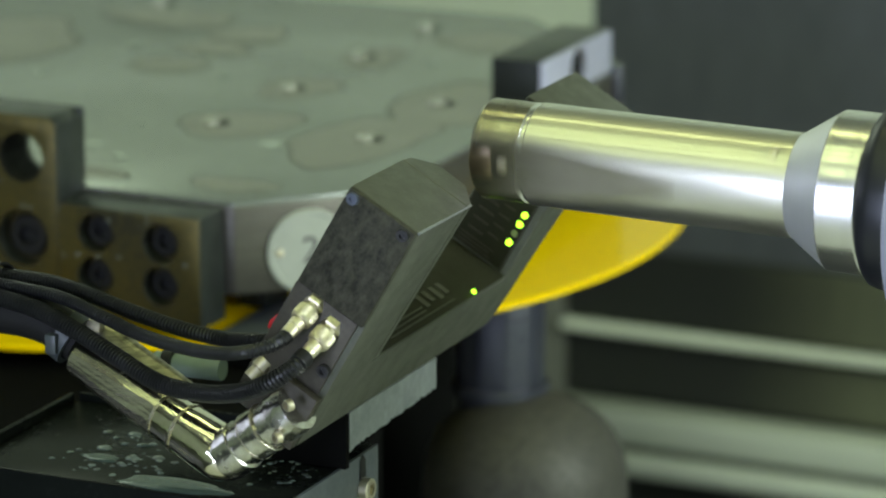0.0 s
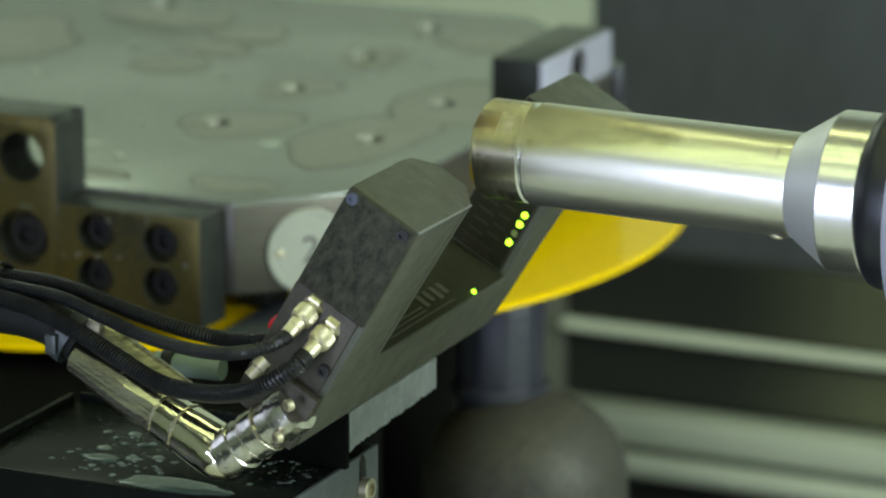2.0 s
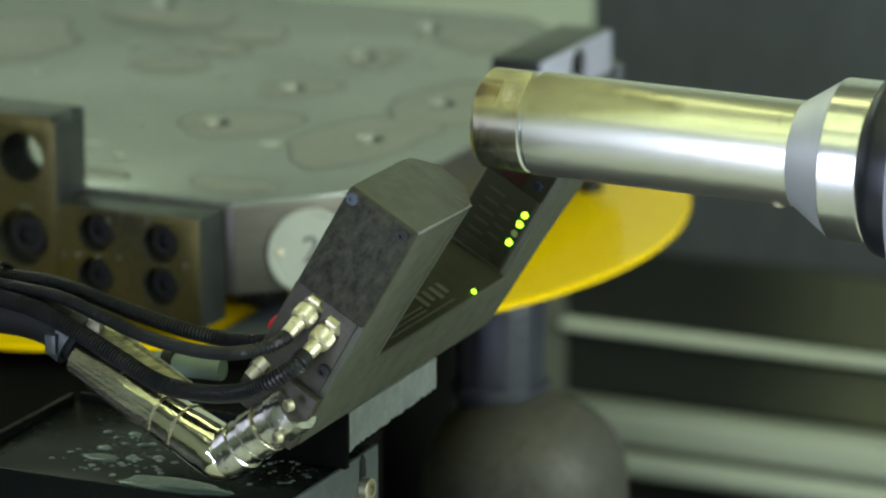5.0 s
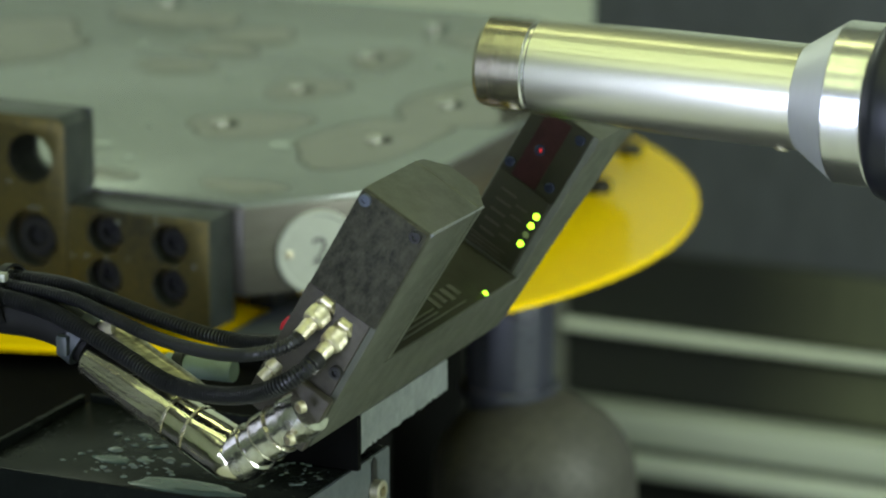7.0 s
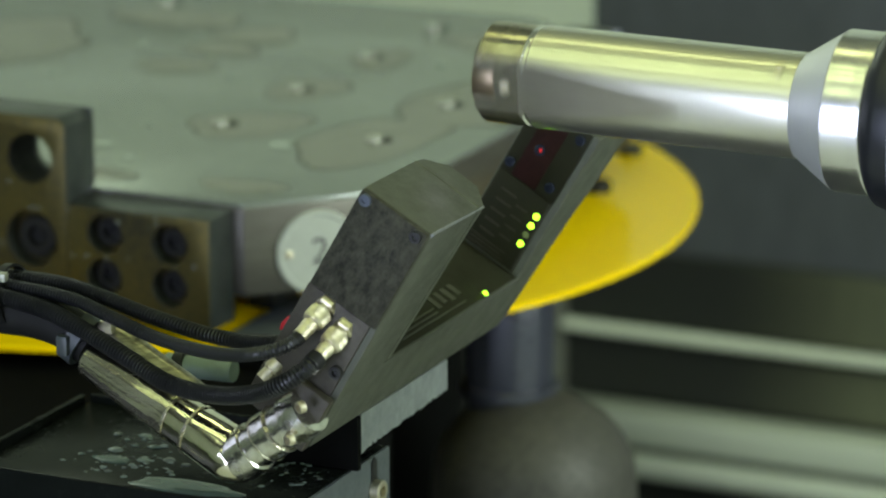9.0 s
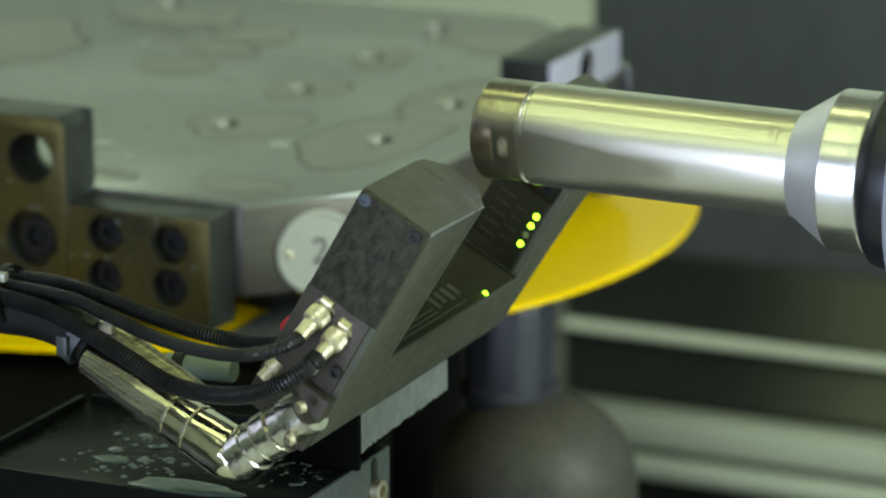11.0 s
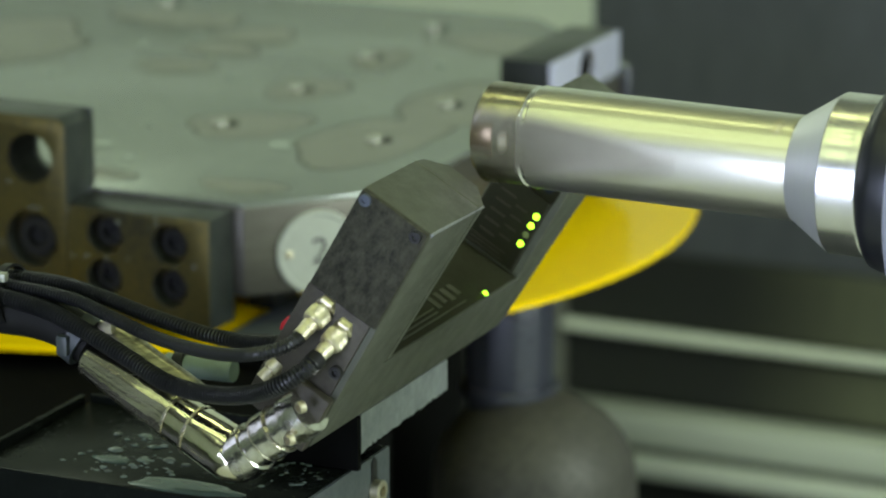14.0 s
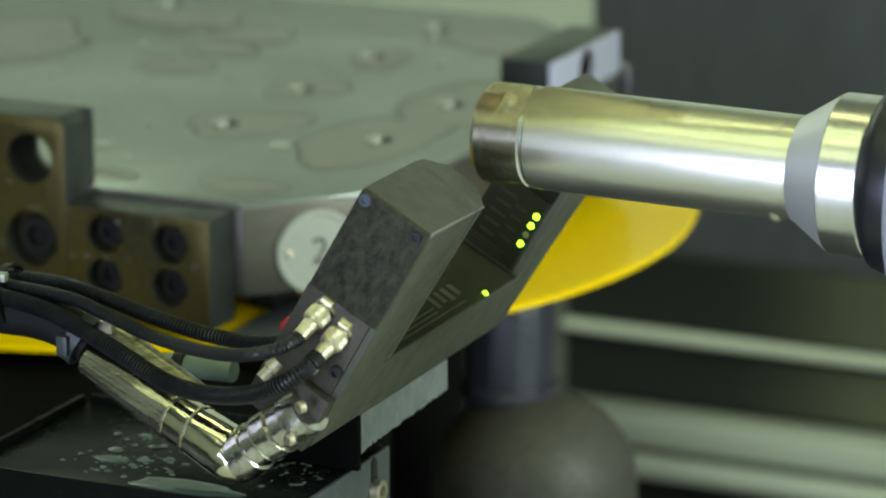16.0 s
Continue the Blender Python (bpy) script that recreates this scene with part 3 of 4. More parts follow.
def laser_gauge():
    t = thing("laser_gauge", "dark anodised fork-shaped laser tool gauge with green diodes lit", "laser gauge", GAUGE)
    W = 0.0312
    # side view of the fork: near head, floor, far head
    prof = [(0.002, -0.103), (0.002, -0.0005), (0.045, -0.0005), (0.0372, -0.0735), (0.1655, -0.0735), (0.1655, -0.001),
            (0.217, -0.001), (0.205, -0.012), (0.2005, -0.034), (0.1935, -0.0475), (0.1895, -0.064), (0.184, -0.094), (0.179, -0.103)]
    body = prism(prof, 0.0, W, "yzx", 0.0007)
    part("housing", body, HOUSING, t)
    nose = prism([(0.0, 0.0451), (W, 0.0451), (W, 0.0500), (0.0215, 0.0665), (0.007, 0.0680), (0.0, 0.0540)], -0.073, -0.0005, "xyz")
    for v in nose.verts:
        if v.co.z > -0.01:
            v.co.z -= (v.co.y - 0.0451) * 0.16
        else:
            v.co.y -= 0.0078
    bmesh.ops.bevel(nose, geom=nose.edges[:], offset=0.0005, segments=1, affect="EDGES")
    part("beam_nose", nose, HOUSING, t)
    part("front_plate", box(0.0003, W - 0.0003, -0.0008, 0.0022, -0.0448, -0.0006, 0.0006), FRONT, t, "scuffed dark cover plate")
    # left screw takes a bluish colour as its highlight, right one is black
    for w, v in ((0.0036, -0.0036), (0.0270, -0.0036)):
        part("cover_screw", socket_screw(0.0024, 0.0012, along((w, -0.0008, v), (0, -1, 0))), SCREW_BLUE if w < 0.01 else BOLT, t, "small socket screw")
    part("connector_panel", box(-0.0004, 0.0285, 0.0008, 0.0024, -0.1020, -0.0455, 0.0004), PANEL, t, "bare metal connector panel")
    for w, v in ((0.0262, -0.0690), (0.0045, -0.094)):
        part("panel_screw", socket_screw(0.0026, 0.002, along((w, 0.0008, v), (0, -1, 0))), BOLT, t)
    part("worn_edge", pipe([Vector((W - 0.0002, 0.002, -0.0008)), Vector((W - 0.0002, 0.0492, -0.0014))], 0.0005, 8), EDGE_WORN, t, "bright worn edge")
    part("foot_block", box(0.012, W - 0.0002, -0.0040, 0.0006, -0.1029, -0.0790, 0.0005), PANEL, t, "dull metal flange block")
    # far head face: label with diodes, lenses, laser spot
    y = 0.1648
    part("label_plate", box(0.001, W - 0.0035, y - 0.0007, y + 0.0006, -0.072, -0.0362, 0.0002), PLATE, t, "dark printed label plate")
    for k, lit in enumerate((1, 1, 0, 1)):
        d = lathe([(0, 0), (0.0015, 0), (0.0013, 0.0008), (0, 0.0011)], 16, along((0.0249, y - 0.0005, -0.0446 - 0.0047 * k), (0, -1, 0)))
        part("diode", d, LED_GREEN if lit else LED_OFF, t, "lit green diode" if lit else "unlit diode")
    for k in range(5):
        part("print_bar", box(0.006, 0.0135, y - 0.0008, y - 0.0004, -0.0435 - 0.005 * k, -0.0425 - 0.005 * k, 0), PLATE_PRINT, t, "faint printed bar", 0)
    for k in range(4):
        part("print_bar", box(0.0150, 0.0205, y - 0.0008, y - 0.0004, -0.0460 - 0.005 * k, -0.0452 - 0.005 * k, 0), PLATE_PRINT, t, "faint printed bar", 0)
    for k in range(3):
        part("print_row", box(0.0040, 0.0215 - 0.002 * (k % 2), y - 0.0008, y - 0.0004, -0.0668 - 0.0017 * k, -0.0662 - 0.0017 * k, 0), PLATE_PRINT, t, "faint printed row", 0)
    part("border_line", box(0.0014, W - 0.0039, y - 0.0009, y - 0.0004, -0.0717, -0.0713, 0), BADGE, t, "thin pale border line", 0)
    part("border_line", box(W - 0.0043, W - 0.0039, y - 0.0009, y - 0.0004, -0.0712, -0.0365, 0), BADGE, t, "thin pale border line", 0)
    part("lens_plate", box(0.0065, 0.0185, y - 0.0006, y - 0.0002, -0.0355, -0.003, 0.0001), LENS_RED, t, "dark red optics filter")
    part("optics_plate", box(0.0008, W - 0.003, y - 0.0003, y + 0.0006, -0.0360, -0.001, 0.0002), PLATE, t, "dark optics cover plate")
    part("laser_spot", lathe([(0, 0), (0.0009, 0), (0.0008, 0.0006), (0, 0.0008)], 16, along((0.0124, y - 0.0004, -0.0194), (0, -1, 0))), LED_RED, t, "red laser aperture")
    part("spot_bezel", lathe([(0.001, 0), (0.0024, 0), (0.0024, 0.0007), (0.001, 0.0007)], 20, along((0.0120, y - 0.0004, -0.0194), (0, -1, 0)), True), LENS, t, "dark aperture ring")
    for w, v in ((0.0235, -0.0305), (0.0245, -0.0055), (0.0035, -0.031)):
        part("optics_screw", socket_screw(0.0022, 0.0016, along((w, y - 0.0004, v), (0, -1, 0))), LENS, t, "blued screw head")
    # floor of the fork: maker's badge as bars, status diode
    z = -0.0735
    part("floor_plate", box(0.0005, W - 0.0008, 0.0376, 0.1645, z, z + 0.0008, 0.0002), PLATE, t, "dark badge plate")
    for w, y0, y1 in ((0.0270, 0.060, 0.120), (0.0248, 0.066, 0.097), (0.0226, 0.076, 0.097)):
        part("badge_line", box(w, w + 0.0008, y0, y1, z + 0.0008, z + 0.0012, 0), BADGE, t, "pale badge line", 0)
    for k in range(4):
        part("badge_bar", box(0.0172, 0.0243 - 0.001 * (k % 2), 0.0995 + 0.0066 * k, 0.1030 + 0.0066 * k, z + 0.0008, z + 0.0012, 0), BADGE, t, "pale badge bar", 0)
    part("status_diode", lathe([(0, 0), (0.0012, 0), (0.001, 0.0008), (0, 0.0011)], 16, pose(W - 0.0020, 0.1355, z + 0.0008)), LED_GREEN, t, "lit green diode")
    # hose fittings
    d = Vector((0, -0.78, -0.62)).normalized()
    for w, v in ((0.010, -0.048), (0.020, -0.0515)):
        m = along((w, 0.004, v), d)
        f = part("hose_fitting", lathe([(0, -0.008), (0.0033, -0.008), (0.0033, 0.0050), (0.0040, 0.0052), (0.0043, 0.0058), (0.0043, 0.0112), (0.0040, 0.0118), (0.0031, 0.012),
                                        (0.0031, 0.0150), (0.00285, 0.0152), (0.00285, 0.0190), (0, 0.0190)], 28, m), NICKEL, t, "nickel-plated hose fitting", 30)
        part("hex_nut", lathe([(0, -0.0030), (0.0041, -0.0030), (0.0047, -0.0023), (0.0047, 0.0034), (0.0041, 0.0041), (0, 0.0041)], 6, m), NICKEL, f, "bright hexagon nut", 20)
        knurl = bmesh.new()
        rows = [[knurl.verts.new(m @ Vector(((0.00455 if k % 2 else 0.00435) * math.cos(math.pi * k / 36), (0.00455 if k % 2 else 0.00435) * math.sin(math.pi * k / 36), h)))
                 for k in range(72)] for h in (0.0060, 0.0106)]
        for k in range(72):
            knurl.faces.new((rows[0][k], rows[0][(k + 1) % 72], rows[1][(k + 1) % 72], rows[1][k]))
        part("knurl", knurl, NICKEL, f, "knurled ring", 0)
    MOVERS.append(t)


def corrugated(pts, r, label, pitch=0.0015):
    t = thing("corrugated_hose", label, "hose", None, "hoses to the gauge")
    c = spline(pts, 60)
    length = sum((b - a).length for a, b in zip(c, c[1:]))
    n = int(length / pitch) * 4
    fine = spline(pts, 600)
    run = [0.0]
    for p, q in zip(fine, fine[1:]):
        run.append(run[-1] + (q - p).length)
    at = np.linspace(0, run[-1], n)
    even = [Vector([float(np.interp(d, run, [p[k] for p in fine])) for k in range(3)]) for d in at]
    part("tube", pipe(even, lambda i: r * (1.0 if i % 4 in (0, 1) else 0.74), 14), HOSE, t, "", 60)
    a, b = Vector(pts[0]), c[3]
    part("end_sleeve", lathe([(r * 0.9, -0.001), (r * 1.02, -0.001), (r * 1.02, 0.003), (r * 0.9, 0.003)], 20, along(a, b - a), True), RUBBER, t, "smooth black end sleeve")
    MOVERS.append(t)


def hoses():
    corrugated([(-0.0144, -0.0105, 0.5352), (-0.0172, -0.0160, 0.5316), (-0.0258, -0.0190, 0.5258), (-0.0399, -0.0150, 0.5193), (-0.0598, -0.007, 0.5142), (-0.0825, 0.0, 0.5135), (-0.1048, 0.005, 0.5205),
                (-0.1274, 0.01, 0.5277), (-0.1505, 0.015, 0.5324), (-0.19, 0.02, 0.5345)], 0.0036, "black corrugated hose sagging low from the gauge fitting")
    corrugated([(-0.0213, -0.0105, 0.5428), (-0.0240, -0.0152, 0.5404), (-0.0335, -0.0178, 0.5370), (-0.0489, -0.0125, 0.5328), (-0.07, -0.002, 0.5294), (-0.0939, 0.008, 0.5288), (-0.117, 0.014, 0.5328), (-0.1405, 0.02, 0.5362), (-0.19, 0.026, 0.5368)],
               0.0027, "thin black corrugated hose curving from the gauge fitting")
    corrugated([(-0.032, 0.012, 0.5315), (-0.0465, 0.015, 0.5305), (-0.0636, 0.02, 0.5277), (-0.0807, 0.02, 0.529), (-0.104, 0.022, 0.5325), (-0.1288, 0.026, 0.5365), (-0.1515, 0.03, 0.5382), (-0.2, 0.03, 0.5375)], 0.0031,
               "black corrugated hose running behind the others")
    s = part("hose_sleeve", pipe(spline([(-0.21, 0.024, 0.527), (-0.1743, 0.024, 0.5266), (-0.1537, 0.024, 0.5256), (-0.1385, 0.023, 0.5217), (-0.1285, 0.022, 0.5164)], 24), lambda i: 0.0108 - 0.00012 * i, 20), RUBBER)
    tagged(s, "thick black rubber sleeve round the cables", "sleeve")
    MOVERS.append(s)
    # hose tie, slate clamp on the sleeve, streaked foil-wrapped cable, brass plug and red tag
    tie = thing("cable_tie", "black cable tie holding the hoses together", "cable tie")
    part("strap", lathe([(0.0118, -0.002), (0.0128, -0.002), (0.0128, 0.002), (0.0118, 0.002)], 28, along((-0.166, 0.0235, 0.5325), (1, 0, 0.1)), True), RUBBER, tie)
    part("lock", box(-0.1675, -0.1620, 0.012, 0.016, 0.541, 0.5445, 0.0006), PLUG, tie, "grey worn tie head")
    MOVERS.append(tie)
    clamp = thing("sleeve_clamp", "slate-grey clamp at the sleeve end", "clamp")
    part("band", lathe([(0.0085, -0.003), (0.0108, -0.003), (0.0108, 0.003), (0.0085, 0.003)], 24, along((-0.1335, 0.0215, 0.5195), (1, 0, -0.6)), True), CLAMP, clamp)
    part("lug", box(-0.1375, -0.1325, 0.0085, 0.0125, 0.5155, 0.5235, 0.0008), CLAMP, clamp)
    MOVERS.append(clamp)
    wrap = thing("foil_wrapped_cable", "streaked foil-wrapped cable behind the hoses", "cable")
    part("wrap", pipe(spline([(-0.140, 0.032, 0.5245), (-0.1215, 0.032, 0.5165), (-0.109, 0.032, 0.5095), (-0.0966, 0.032, 0.5035), (-0.088, 0.032, 0.499)], 20), lambda i: 0.0068 - 0.00008 * i, 20), WRAP, wrap)
    part("buckle", box(-0.1275, -0.1205, 0.0225, 0.0265, 0.5222, 0.5272, 0.0006), NICKEL, wrap, "small brass buckle")
    MOVERS.append(wrap)
    plug = part("brass_plug", lathe([(0, 0), (0.0036, 0), (0.0036, 0.004), (0.0028, 0.0045), (0.0028, 0.009), (0, 0.009)], 16, along((-0.0370, 0.003, 0.5271), (-0.55, -0.5, -0.67))), NICKEL)
    tagged(plug, "small brass plug behind the hoses", "plug")
    MOVERS.append(plug)
    tag = part("red_tag", prism([(-0.0452, 0.5345), (-0.0430, 0.5346), (-0.0405, 0.5402), (-0.0413, 0.5405), (-0.0442, 0.5375)], 0.019, 0.0205, "xzy", 0.0003), RED)
    tagged(tag, "small red plastic tag beside the fitting", "tag")
    MOVERS.append(tag)


def foil_tube(path, radii, seed, seg=40, dent=0.035, steps=7, folds=0.0):
    """A tube with flat dents and lengthwise folds, as hand-wrapped foil has."""
    rng = random.Random(seed)
    ph = [rng.uniform(0, 6.28) for _ in range(6)]
    fine, rad = [], []
    for k in range(len(path) - 1):
        n = steps if (path[k + 1] - path[k]).length > 0.004 else 1
        for j in range(n):
            fine.append(path[k].lerp(path[k + 1], j / n))
            rad.append(radii[k] + (radii[k + 1] - radii[k]) * j / n)
    fine.append(path[-1])
    rad.append(radii[-1])
    bm = pipe(fine, lambda i: rad[i], seg)
    bm.verts.ensure_lookup_table()
    for i, p in enumerate(fine):
        for k in range(seg):
            v = bm.verts[i * seg + k]
            a = 2 * math.pi * k / seg
            f = dent * (0.5 * math.sin(3 * a + ph[0] + 0.12 * i) + 0.35 * math.sin(5 * a + ph[1] - 0.2 * i) + 0.2 * math.sin(9 * a + ph[2] + 0.5 * i)) + folds * math.sin(17 * a + ph[3] + 0.06 * i) + rng.uniform(-0.004, 0.004)
            v.co = p + (v.co - p) * (1 + f)
    return bm


def elbow():
    t = thing("conduit_elbow", "shiny metal-clad angled cable conduit below the gauge", "conduit")
    a, b, c = Vector((-0.0205, -0.003, 0.5135)), Vector((-0.0535, 0.0, 0.4880)), Vector((-0.1245, 0.0125, 0.5145))
    u = (a - b).normalized()
    v = (c - b).normalized()
    part("sleeve", foil_tube([b + u * 0.0045, b + u * 0.0015, b + v * 0.002, b + v * 0.008, b + v * 0.021, b + v * 0.0318], [0.0088, 0.0102, 0.0108, 0.0106, 0.0100, 0.0095], 3, 48, 0.022), CHROME, t, "polished foil sleeve at the bend", 50)
    part("long_arm", foil_tube([b + v * 0.0314, b + v * 0.05, c], [0.0093, 0.0087, 0.0068], 8, 68, 0.03, 9, 0.016), ARM_FOIL, t, "streaked foil-clad long arm", 25)
    part("short_arm", foil_tube([b - u * 0.0075, b - u * 0.0045, b + u * 0.001, b + u * 0.010, b + u * 0.0105, b + u * 0.0165, b + u * 0.0168, b + u * 0.024, b + u * 0.0245, b + u * 0.0315, b + u * 0.0319, b + u * 0.037, b + u * 0.0405],
                                [0.0050, 0.0082, 0.0102, 0.0100, 0.0091, 0.0090, 0.0097, 0.0097, 0.0089, 0.0090, 0.0100, 0.0100, 0.0094], 5, 40, 0.03, 5), DULL_CHROME, t, "crinkled polished short arm", 25)
    for k, r in ((0.0212, 0.0102), (0.0316, 0.0096)):
        part("clamp_band", lathe([(r - 0.0005, -0.0005), (r + 0.0004, -0.0005), (r + 0.0004, 0.0005), (r - 0.0005, 0.0005)], 32, along(b + v * k, v), True), FOIL_DULL, t, "thin clamp band")
    part("seam", pipe([b + v * k + Vector((0, -1, -0.35)).normalized() * r for k, r in ((0.002, 0.0105), (0.012, 0.0106), (0.03, 0.0096))], 0.0003, 6), FOIL_DULL, t, "folded foil seam")
    for k, r, h in ((0.0166, 0.0099, 0.0004), (0.0242, 0.0099, 0.0004)):
        part("ring", lathe([(r - 0.002, -h), (r - 0.0002, -h), (r, -h * 0.7), (r, h * 0.7), (r - 0.0002, h), (r - 0.002, h)], 32, along(b + u * k, u), True), FOIL_DULL, t, "thin dull ring", 20)
    for p in ((-0.0195, -0.0118, 0.5165), (-0.0243, -0.0118, 0.5032)):
        part("flange_screw", socket_screw(0.0023, 0.0026, along(p, (-0.45, -0.85, -0.1))), NICKEL, t, "bright flange screw")
    MOVERS.append(t)


def bracket():
    t = thing("gauge_bracket", "black painted steel bracket wet with coolant under the gauge", "bracket")
    zb, xb = 0.468, -0.0352
    part("top_plate", box(-0.172, xb, 0.003, 0.092, 0.38, zb, 0.0012), BRACKET, t)
    # right side of the black body, coloured slate for the light on it
    part("lit_side", box(xb + 0.0002, xb + 0.0018, 0.0032, 0.0918, 0.38, zb - 0.0004, 0.0004), SLATE, t, "slate-grey right face with the bluish light in its colour")
    part("lip", box(-0.1755, -0.1725, 0.003, 0.090, 0.42, zb + 0.0035, 0.0008), BRACKET, t)
    part("back_lip", box(-0.172, -0.075, 0.0925, 0.0945, 0.42, zb + 0.003, 0.0006), BRACKET, t)
    part("slot", prism([(0.0745, 0.4555), (0.0795, 0.4555), (0.0795, 0.4655), (0.077, 0.4675), (0.0745, 0.4655)], xb + 0.0015, xb + 0.0022, "yzx", 0), BOLT, t, "dark slotted hole", 0)
    part("side_screw", socket_screw(0.0046, 0.004, along((xb + 0.002, 0.077, 0.4535), (1, 0, 0))), NICKEL, t, "bright socket screw")
    # black plate added to keep the spacer's front face dark
    part("spacer_screen", box(-0.072, -0.0302, 0.0560, 0.0592, zb + 0.0002, 0.4905, 0.0005), MATTE, t)
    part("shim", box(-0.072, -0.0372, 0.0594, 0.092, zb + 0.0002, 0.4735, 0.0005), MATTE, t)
    MOVERS.append(t)
    outline = [(0.0594, 0.4908), (0.0594, 0.4745)]
    rng = random.Random(9)
    for k in range(22):
        y = 0.0655 + k * 0.0035
        outline += [(y - 0.001, 0.4757 + 0.0001 * k + rng.uniform(-0.0006, 0.0004)), (y + 0.001, 0.4757 + 0.0001 * k + rng.uniform(-0.0006, 0.0012))]
    outline += [(0.1408, 0.478), (0.1408, 0.4908)]
    s = part("spacer_block", prism(outline, -0.070, -0.0302, "yzx", 0), SPACER, None, "", 25)
    tagged(s, "pitted grey cast spacer block under the gauge", "spacer")
    MOVERS.append(s)
    # invented body, there only to make the space behind the bracket black
    arm = thing("dark_filler", "matte black filler for the dark space under the guard plate", "arm")
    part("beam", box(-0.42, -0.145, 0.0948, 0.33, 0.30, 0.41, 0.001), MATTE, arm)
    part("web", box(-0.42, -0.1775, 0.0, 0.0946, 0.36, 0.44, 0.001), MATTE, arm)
    MOVERS.append(arm)
    rng = random.Random(4)
    spots = [(-0.1395, 0.059, 0.0022, 6), (-0.128, 0.061, 0.003, 7), (-0.114, 0.034, 0.0028, 8), (-0.1046, 0.0385, 0.003, 9), (-0.115, 0.053, 0.0020, 10), (-0.1305, 0.041, 0.0034, 11)]
    for k in range(46):
        spots.append((rng.uniform(-0.145, -0.045), rng.uniform(0.02, 0.085), rng.uniform(0.0005, 0.0018), 20 + k))
    for k in range(40):
        spots.append((rng.uniform(-0.072, -0.040), rng.uniform(0.03, 0.062), rng.uniform(0.0004, 0.0014), 120 + k))
    for k in range(42):
        spots.append((rng.gauss(-0.118, 0.012), rng.gauss(0.034, 0.012), rng.uniform(0.0004, 0.0017), 220 + k))
    spots = [q for q in spots if -0.168 < q[0] < -0.039 and 0.006 < q[1] < 0.088]
    for x, y, r, k in spots:
        d = part("coolant_drop", blob(x, y, zb, r, r * 0.9, k, min(0.0008, r * 0.3), 0.15, 16), DROP if k % 3 else WATER)
        tagged(d, "clear coolant drop on the black bracket", "droplet", "drops on the bracket")
        MOVERS.append(d)
    for x, y, a, b, k in ((-0.126, 0.0300, 0.0090, 0.0042, 5), (-0.083, 0.0125, 0.026, 0.0075, 77), (-0.118, 0.050, 0.003, 0.0018, 31)):
        p = part("coolant_pool", blob(x, y, zb, a, b, k, 0.0007, 0.2, 40), POOL)
        tagged(p, "thin grey-green coolant pool on the bracket", "puddle", "pools on the bracket")
        MOVERS.append(p)
    tube = thing("plastic_tube", "grey-green plastic tube end behind the hoses", "tube")
    mt = along((-0.117, 0.06, 0.5003), (1, 0, 0.03))
    part("shell", lathe([(0, 0), (0.0042, 0), (0.0047, 0.0005), (0.0047, 0.0300), (0.0044, 0.0305), (0, 0.0305)], 20, mt), GREEN_TUBE, tube)
    part("collar", lathe([(0.005, 0.0), (0.0066, 0.0), (0.0066, 0.0045), (0.005, 0.0045)], 20, along((-0.112, 0.06, 0.5005), (1, 0, 0.03)), True), BOLT, tube, "dark collar")
    MOVERS.append(tube)


# ---- spindle and tool; the axis runs along x and droops a little
AXIS_Y, AXIS_Z, TIP, DROOP = 0.100, 0.5930, 0.0, 0.8


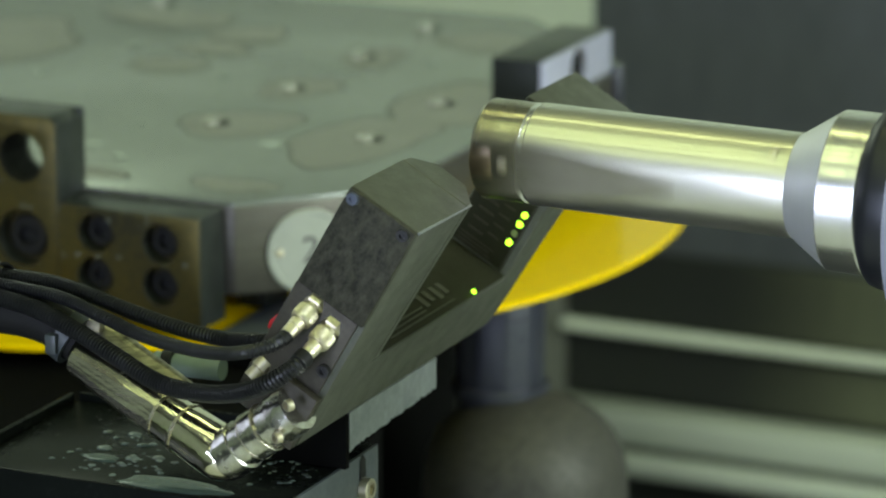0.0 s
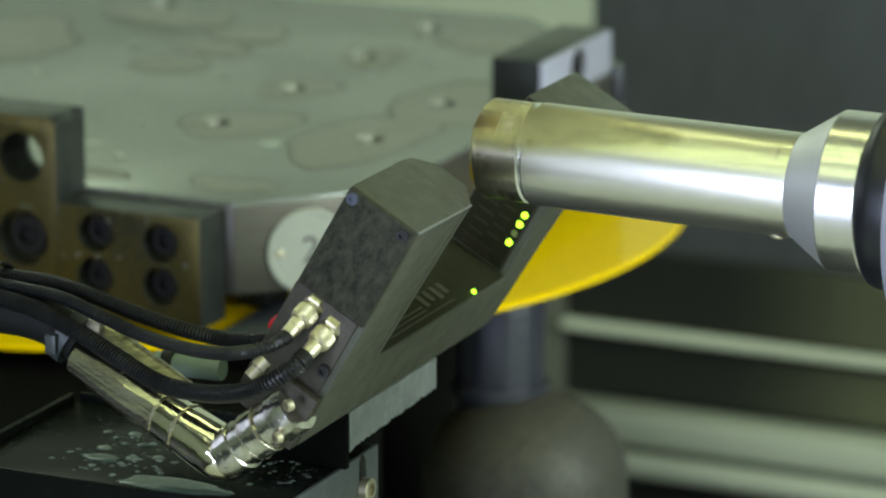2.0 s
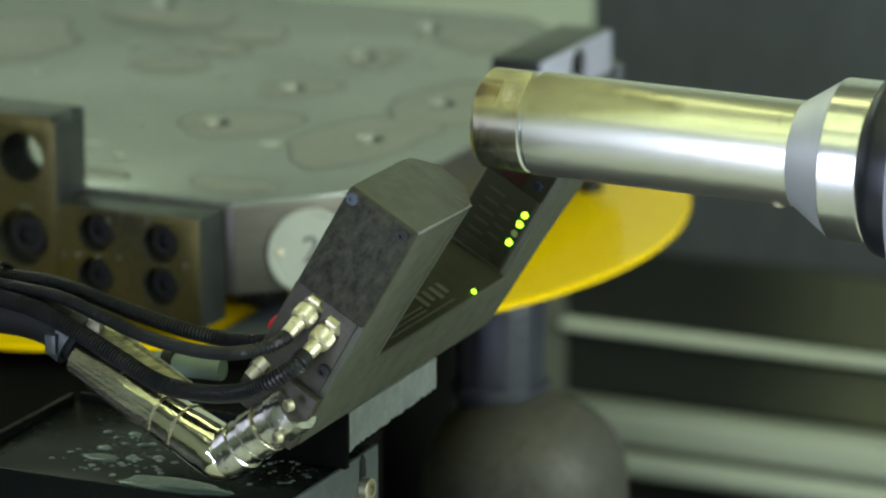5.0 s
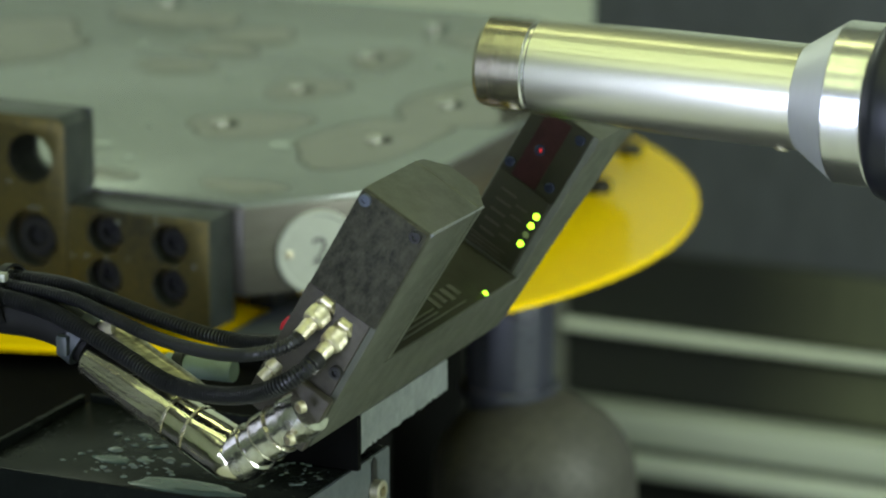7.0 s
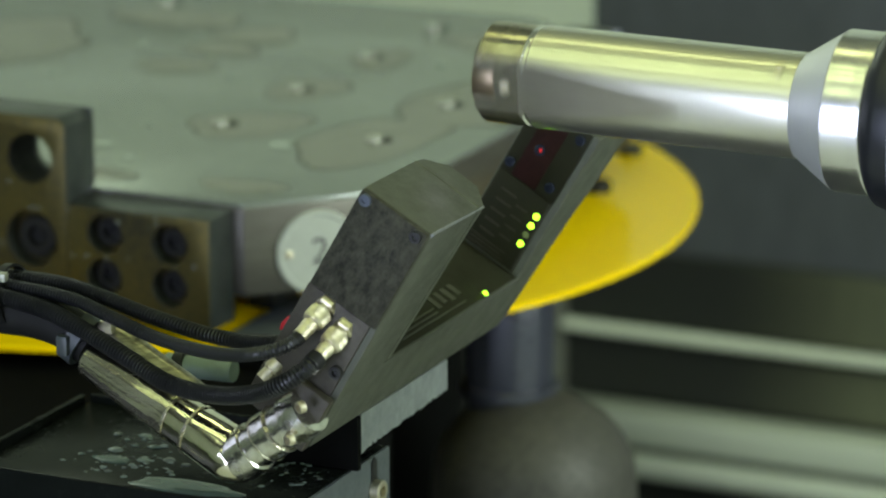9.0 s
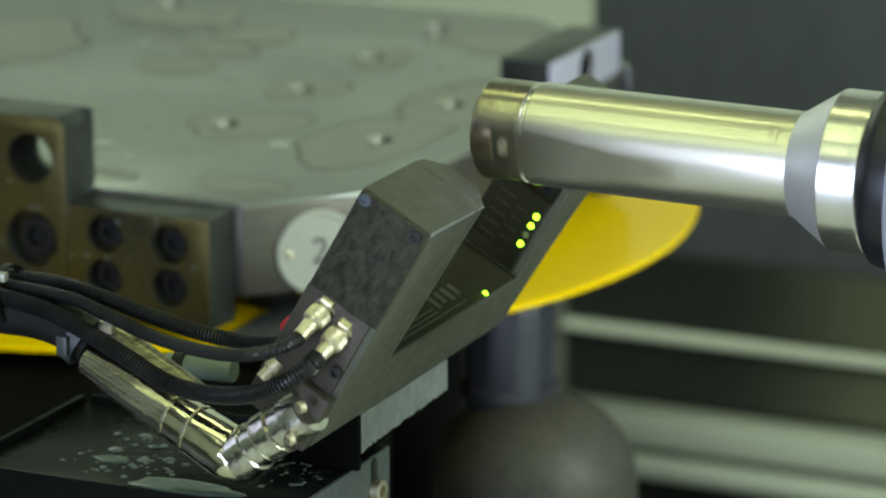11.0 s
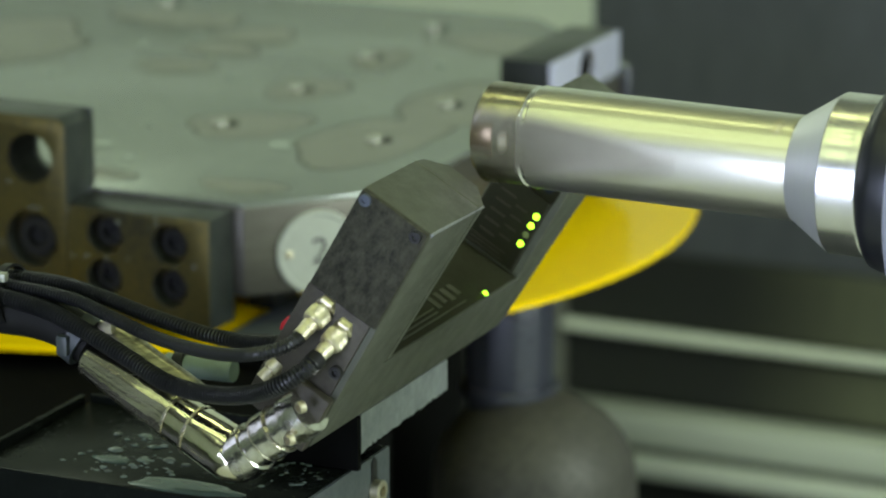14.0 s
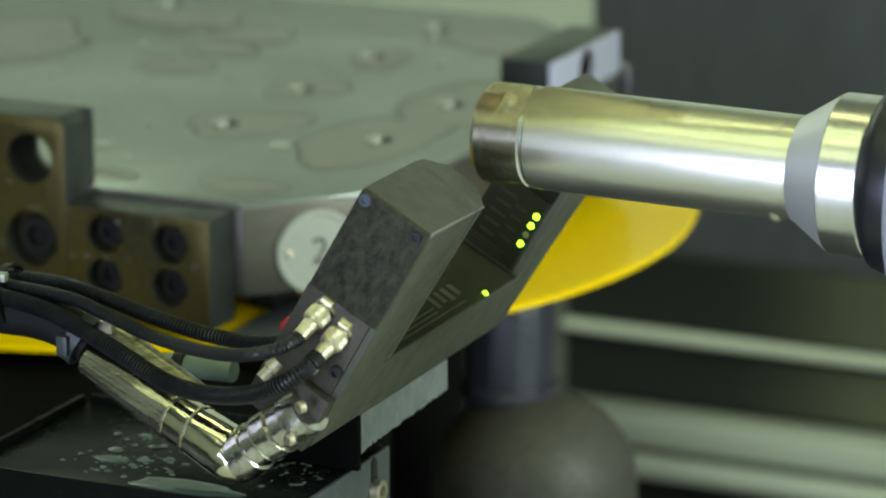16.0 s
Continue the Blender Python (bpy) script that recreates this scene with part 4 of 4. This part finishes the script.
def spindle():
    m = pose(TIP, AXIS_Y, AXIS_Z, 0, 90 + DROOP, 0)
    t = thing("boring_bar", "spinning bright steel boring bar with conical collar", "cutting tool", m)
    R = 0.0201
    bar = lathe([(0, 0.0064), (R - 0.0022, 0.0056), (R - 0.0004, 0.0076), (R - 0.0004, 0.0255), (R - 0.0011, 0.0262), (R - 0.0011, 0.0272), (R, 0.0282), (R, 0.1338), (0, 0.1338)], 96)
    # two opposite flutes, each a long ground floor with a low wall that runs out along the bar
    flutes = []
    for turn in (0, 180):
        flute = prism([(R - 0.0040, -0.01), (R - 0.0040, 0.024), (R + 0.0004, 0.098), (R + 0.01, 0.098), (R + 0.01, -0.01)], -0.0125, 0.03, "xzy")
        bmesh.ops.transform(flute, matrix=pose(0, 0, 0, 0, 0, turn), verts=flute.verts[:])
        flutes.append(flute)
    shank = cut(bar, *flutes)
    for f in shank.faces:
        c = f.calc_center_median()
        rim = 0.0254 < c.z < 0.0284 and math.hypot(c.x, c.y) > R - 0.0016
        f.material_index = 4 if abs(f.normal.x) > 0.97 and 0.0256 < c.z < 0.1 and abs(c.x) < R - 0.0002 and f.calc_area() > 2e-5 else 3 if rim else 1 if abs(f.normal.z) > 0.98 and c.z < 0.03 else 2 if c.z < 0.0256 else 0
    sh = part("shank", shank, TOOL, t, "brushed steel shank with ground flats", 20)
    sh.data.materials.append(TOOL_DARK)
    sh.data.materials.append(HEAD)
    sh.data.materials.append(COLLAR)
    sh.data.materials.append(FLUTE)
    part("taper", lathe([(0, 0.1338), (R - 0.0002, 0.1338), (R + 0.0102, 0.1494), (0, 0.1494)], 96), TAPER, t, "satin steel taper", 15)
    part("collar", lathe([(0, 0.1494), (R + 0.0101, 0.1494), (R + 0.0104, 0.1498), (R + 0.0104, 0.1640), (R + 0.0098, 0.1652), (0, 0.1652)], 96), COLLAR, t, "bright turned collar", 15)
    for k in (1, -1):
        part("insert", box(*sorted((k * (R - 0.0070), k * (R - 0.0036))), -0.005, 0.005, 0.0048, 0.014, 0.0005), INSERT, t, "small gold carbide insert")
        part("seat_screw", socket_screw(0.002, 0.001, along((k * (R - 0.0040), 0.0, 0.0185), (k, 0, 0))), NICKEL, t, "bright insert screw")
    for turn in (-178, -58):
        d = Vector((math.cos(radians(turn)), math.sin(radians(turn)), 0))
        part("set_screw", lathe([(0, -0.001), (0.0021, -0.001), (0.0021, 0.0005), (0.0016, 0.0010), (0, 0.0011)], 20, along(d * R + Vector((0, 0, 0.1275)), d)), NICKEL, t, "small bright set screw")
    n = thing("spindle_nose", "black ringed spindle nose holding the tool", "spindle", m)
    part("seal_ring", lathe([(0.0, 0.1655), (0.0320, 0.1655), (0.0340, 0.1672), (0.0350, 0.171), (0.0350, 0.18), (0, 0.18)], 96), NOSE, n, "black rubber seal ring")
    part("spindle_housing", lathe([(0.0, 0.1802), (0.046, 0.1802), (0.05, 0.185), (0.05, 0.6), (0, 0.6)], 96), GREY_STEEL, n, "bright steel spindle housing")
    return t, n


enclosure()
pallet()
puddles()
wet_spots()
clamp_block()
stop_block()
number_tag()
yellow_disc()
pedestal()
laser_gauge()
hoses()
elbow()
bracket()
TOOL_THING, NOSE_THING = spindle()


# ---- what moves


def motions():
    # the table steps 5.1 mm towards the spindle
    step = [(0.0, -0.0051), (4.2, -0.0051), (6.3, -0.0051), (6.4, -0.0042), (6.5, -0.0021), (6.6, -0.0007), (6.7, 0.0), (16.0, 0.0)]
    for ob in MOVERS:
        base = ob.matrix_basis.copy()
        walk(ob, [(t, Matrix.Translation((dx, 0, 0)) @ base) for t, dx in step])
    # the spindle rises, waits, and comes down onto the beam
    lift = [(0.0, 0.0), (4.3, 0.0), (4.9, 0.0100), (5.5, 0.0240), (6.0, 0.0335), (6.2, 0.0341), (8.8, 0.0341), (9.0, 0.0308), (9.2, 0.0275), (9.7, 0.0192),
            (10.2, 0.0112), (10.6, 0.0083), (11.3, 0.0081), (12.0, 0.0079), (12.5, 0.0076), (13.0, 0.0073), (13.5, 0.0070), (14.0, 0.0068), (16.0, 0.0067)]
    ts = [a for a, _ in lift]

    def height(t):
        return float(np.interp(t, ts, [b for _, b in lift]))

    def spot(t):
        h = height(t)
        return Matrix.Translation((TIP + 0.0011 * h / 0.0341, AXIS_Y, AXIS_Z + h)) @ pose(0, 0, 0, 0, 90 + DROOP, 0)
    walk(NOSE_THING, [(t, spot(t)) for t in ts])
    # the tool turns a third of a round each tenth of a second
    rows = []
    for k in range(241):
        t = k / 15
        extra = 130 * min(1.0, max(0.0, (t - 9.3) / 1.9))
        rows.append((t, spot(t) @ pose(0, 0, 0, 0, 0, -1200 * t - extra - 82)))
    walk(TOOL_THING, rows)


motions()
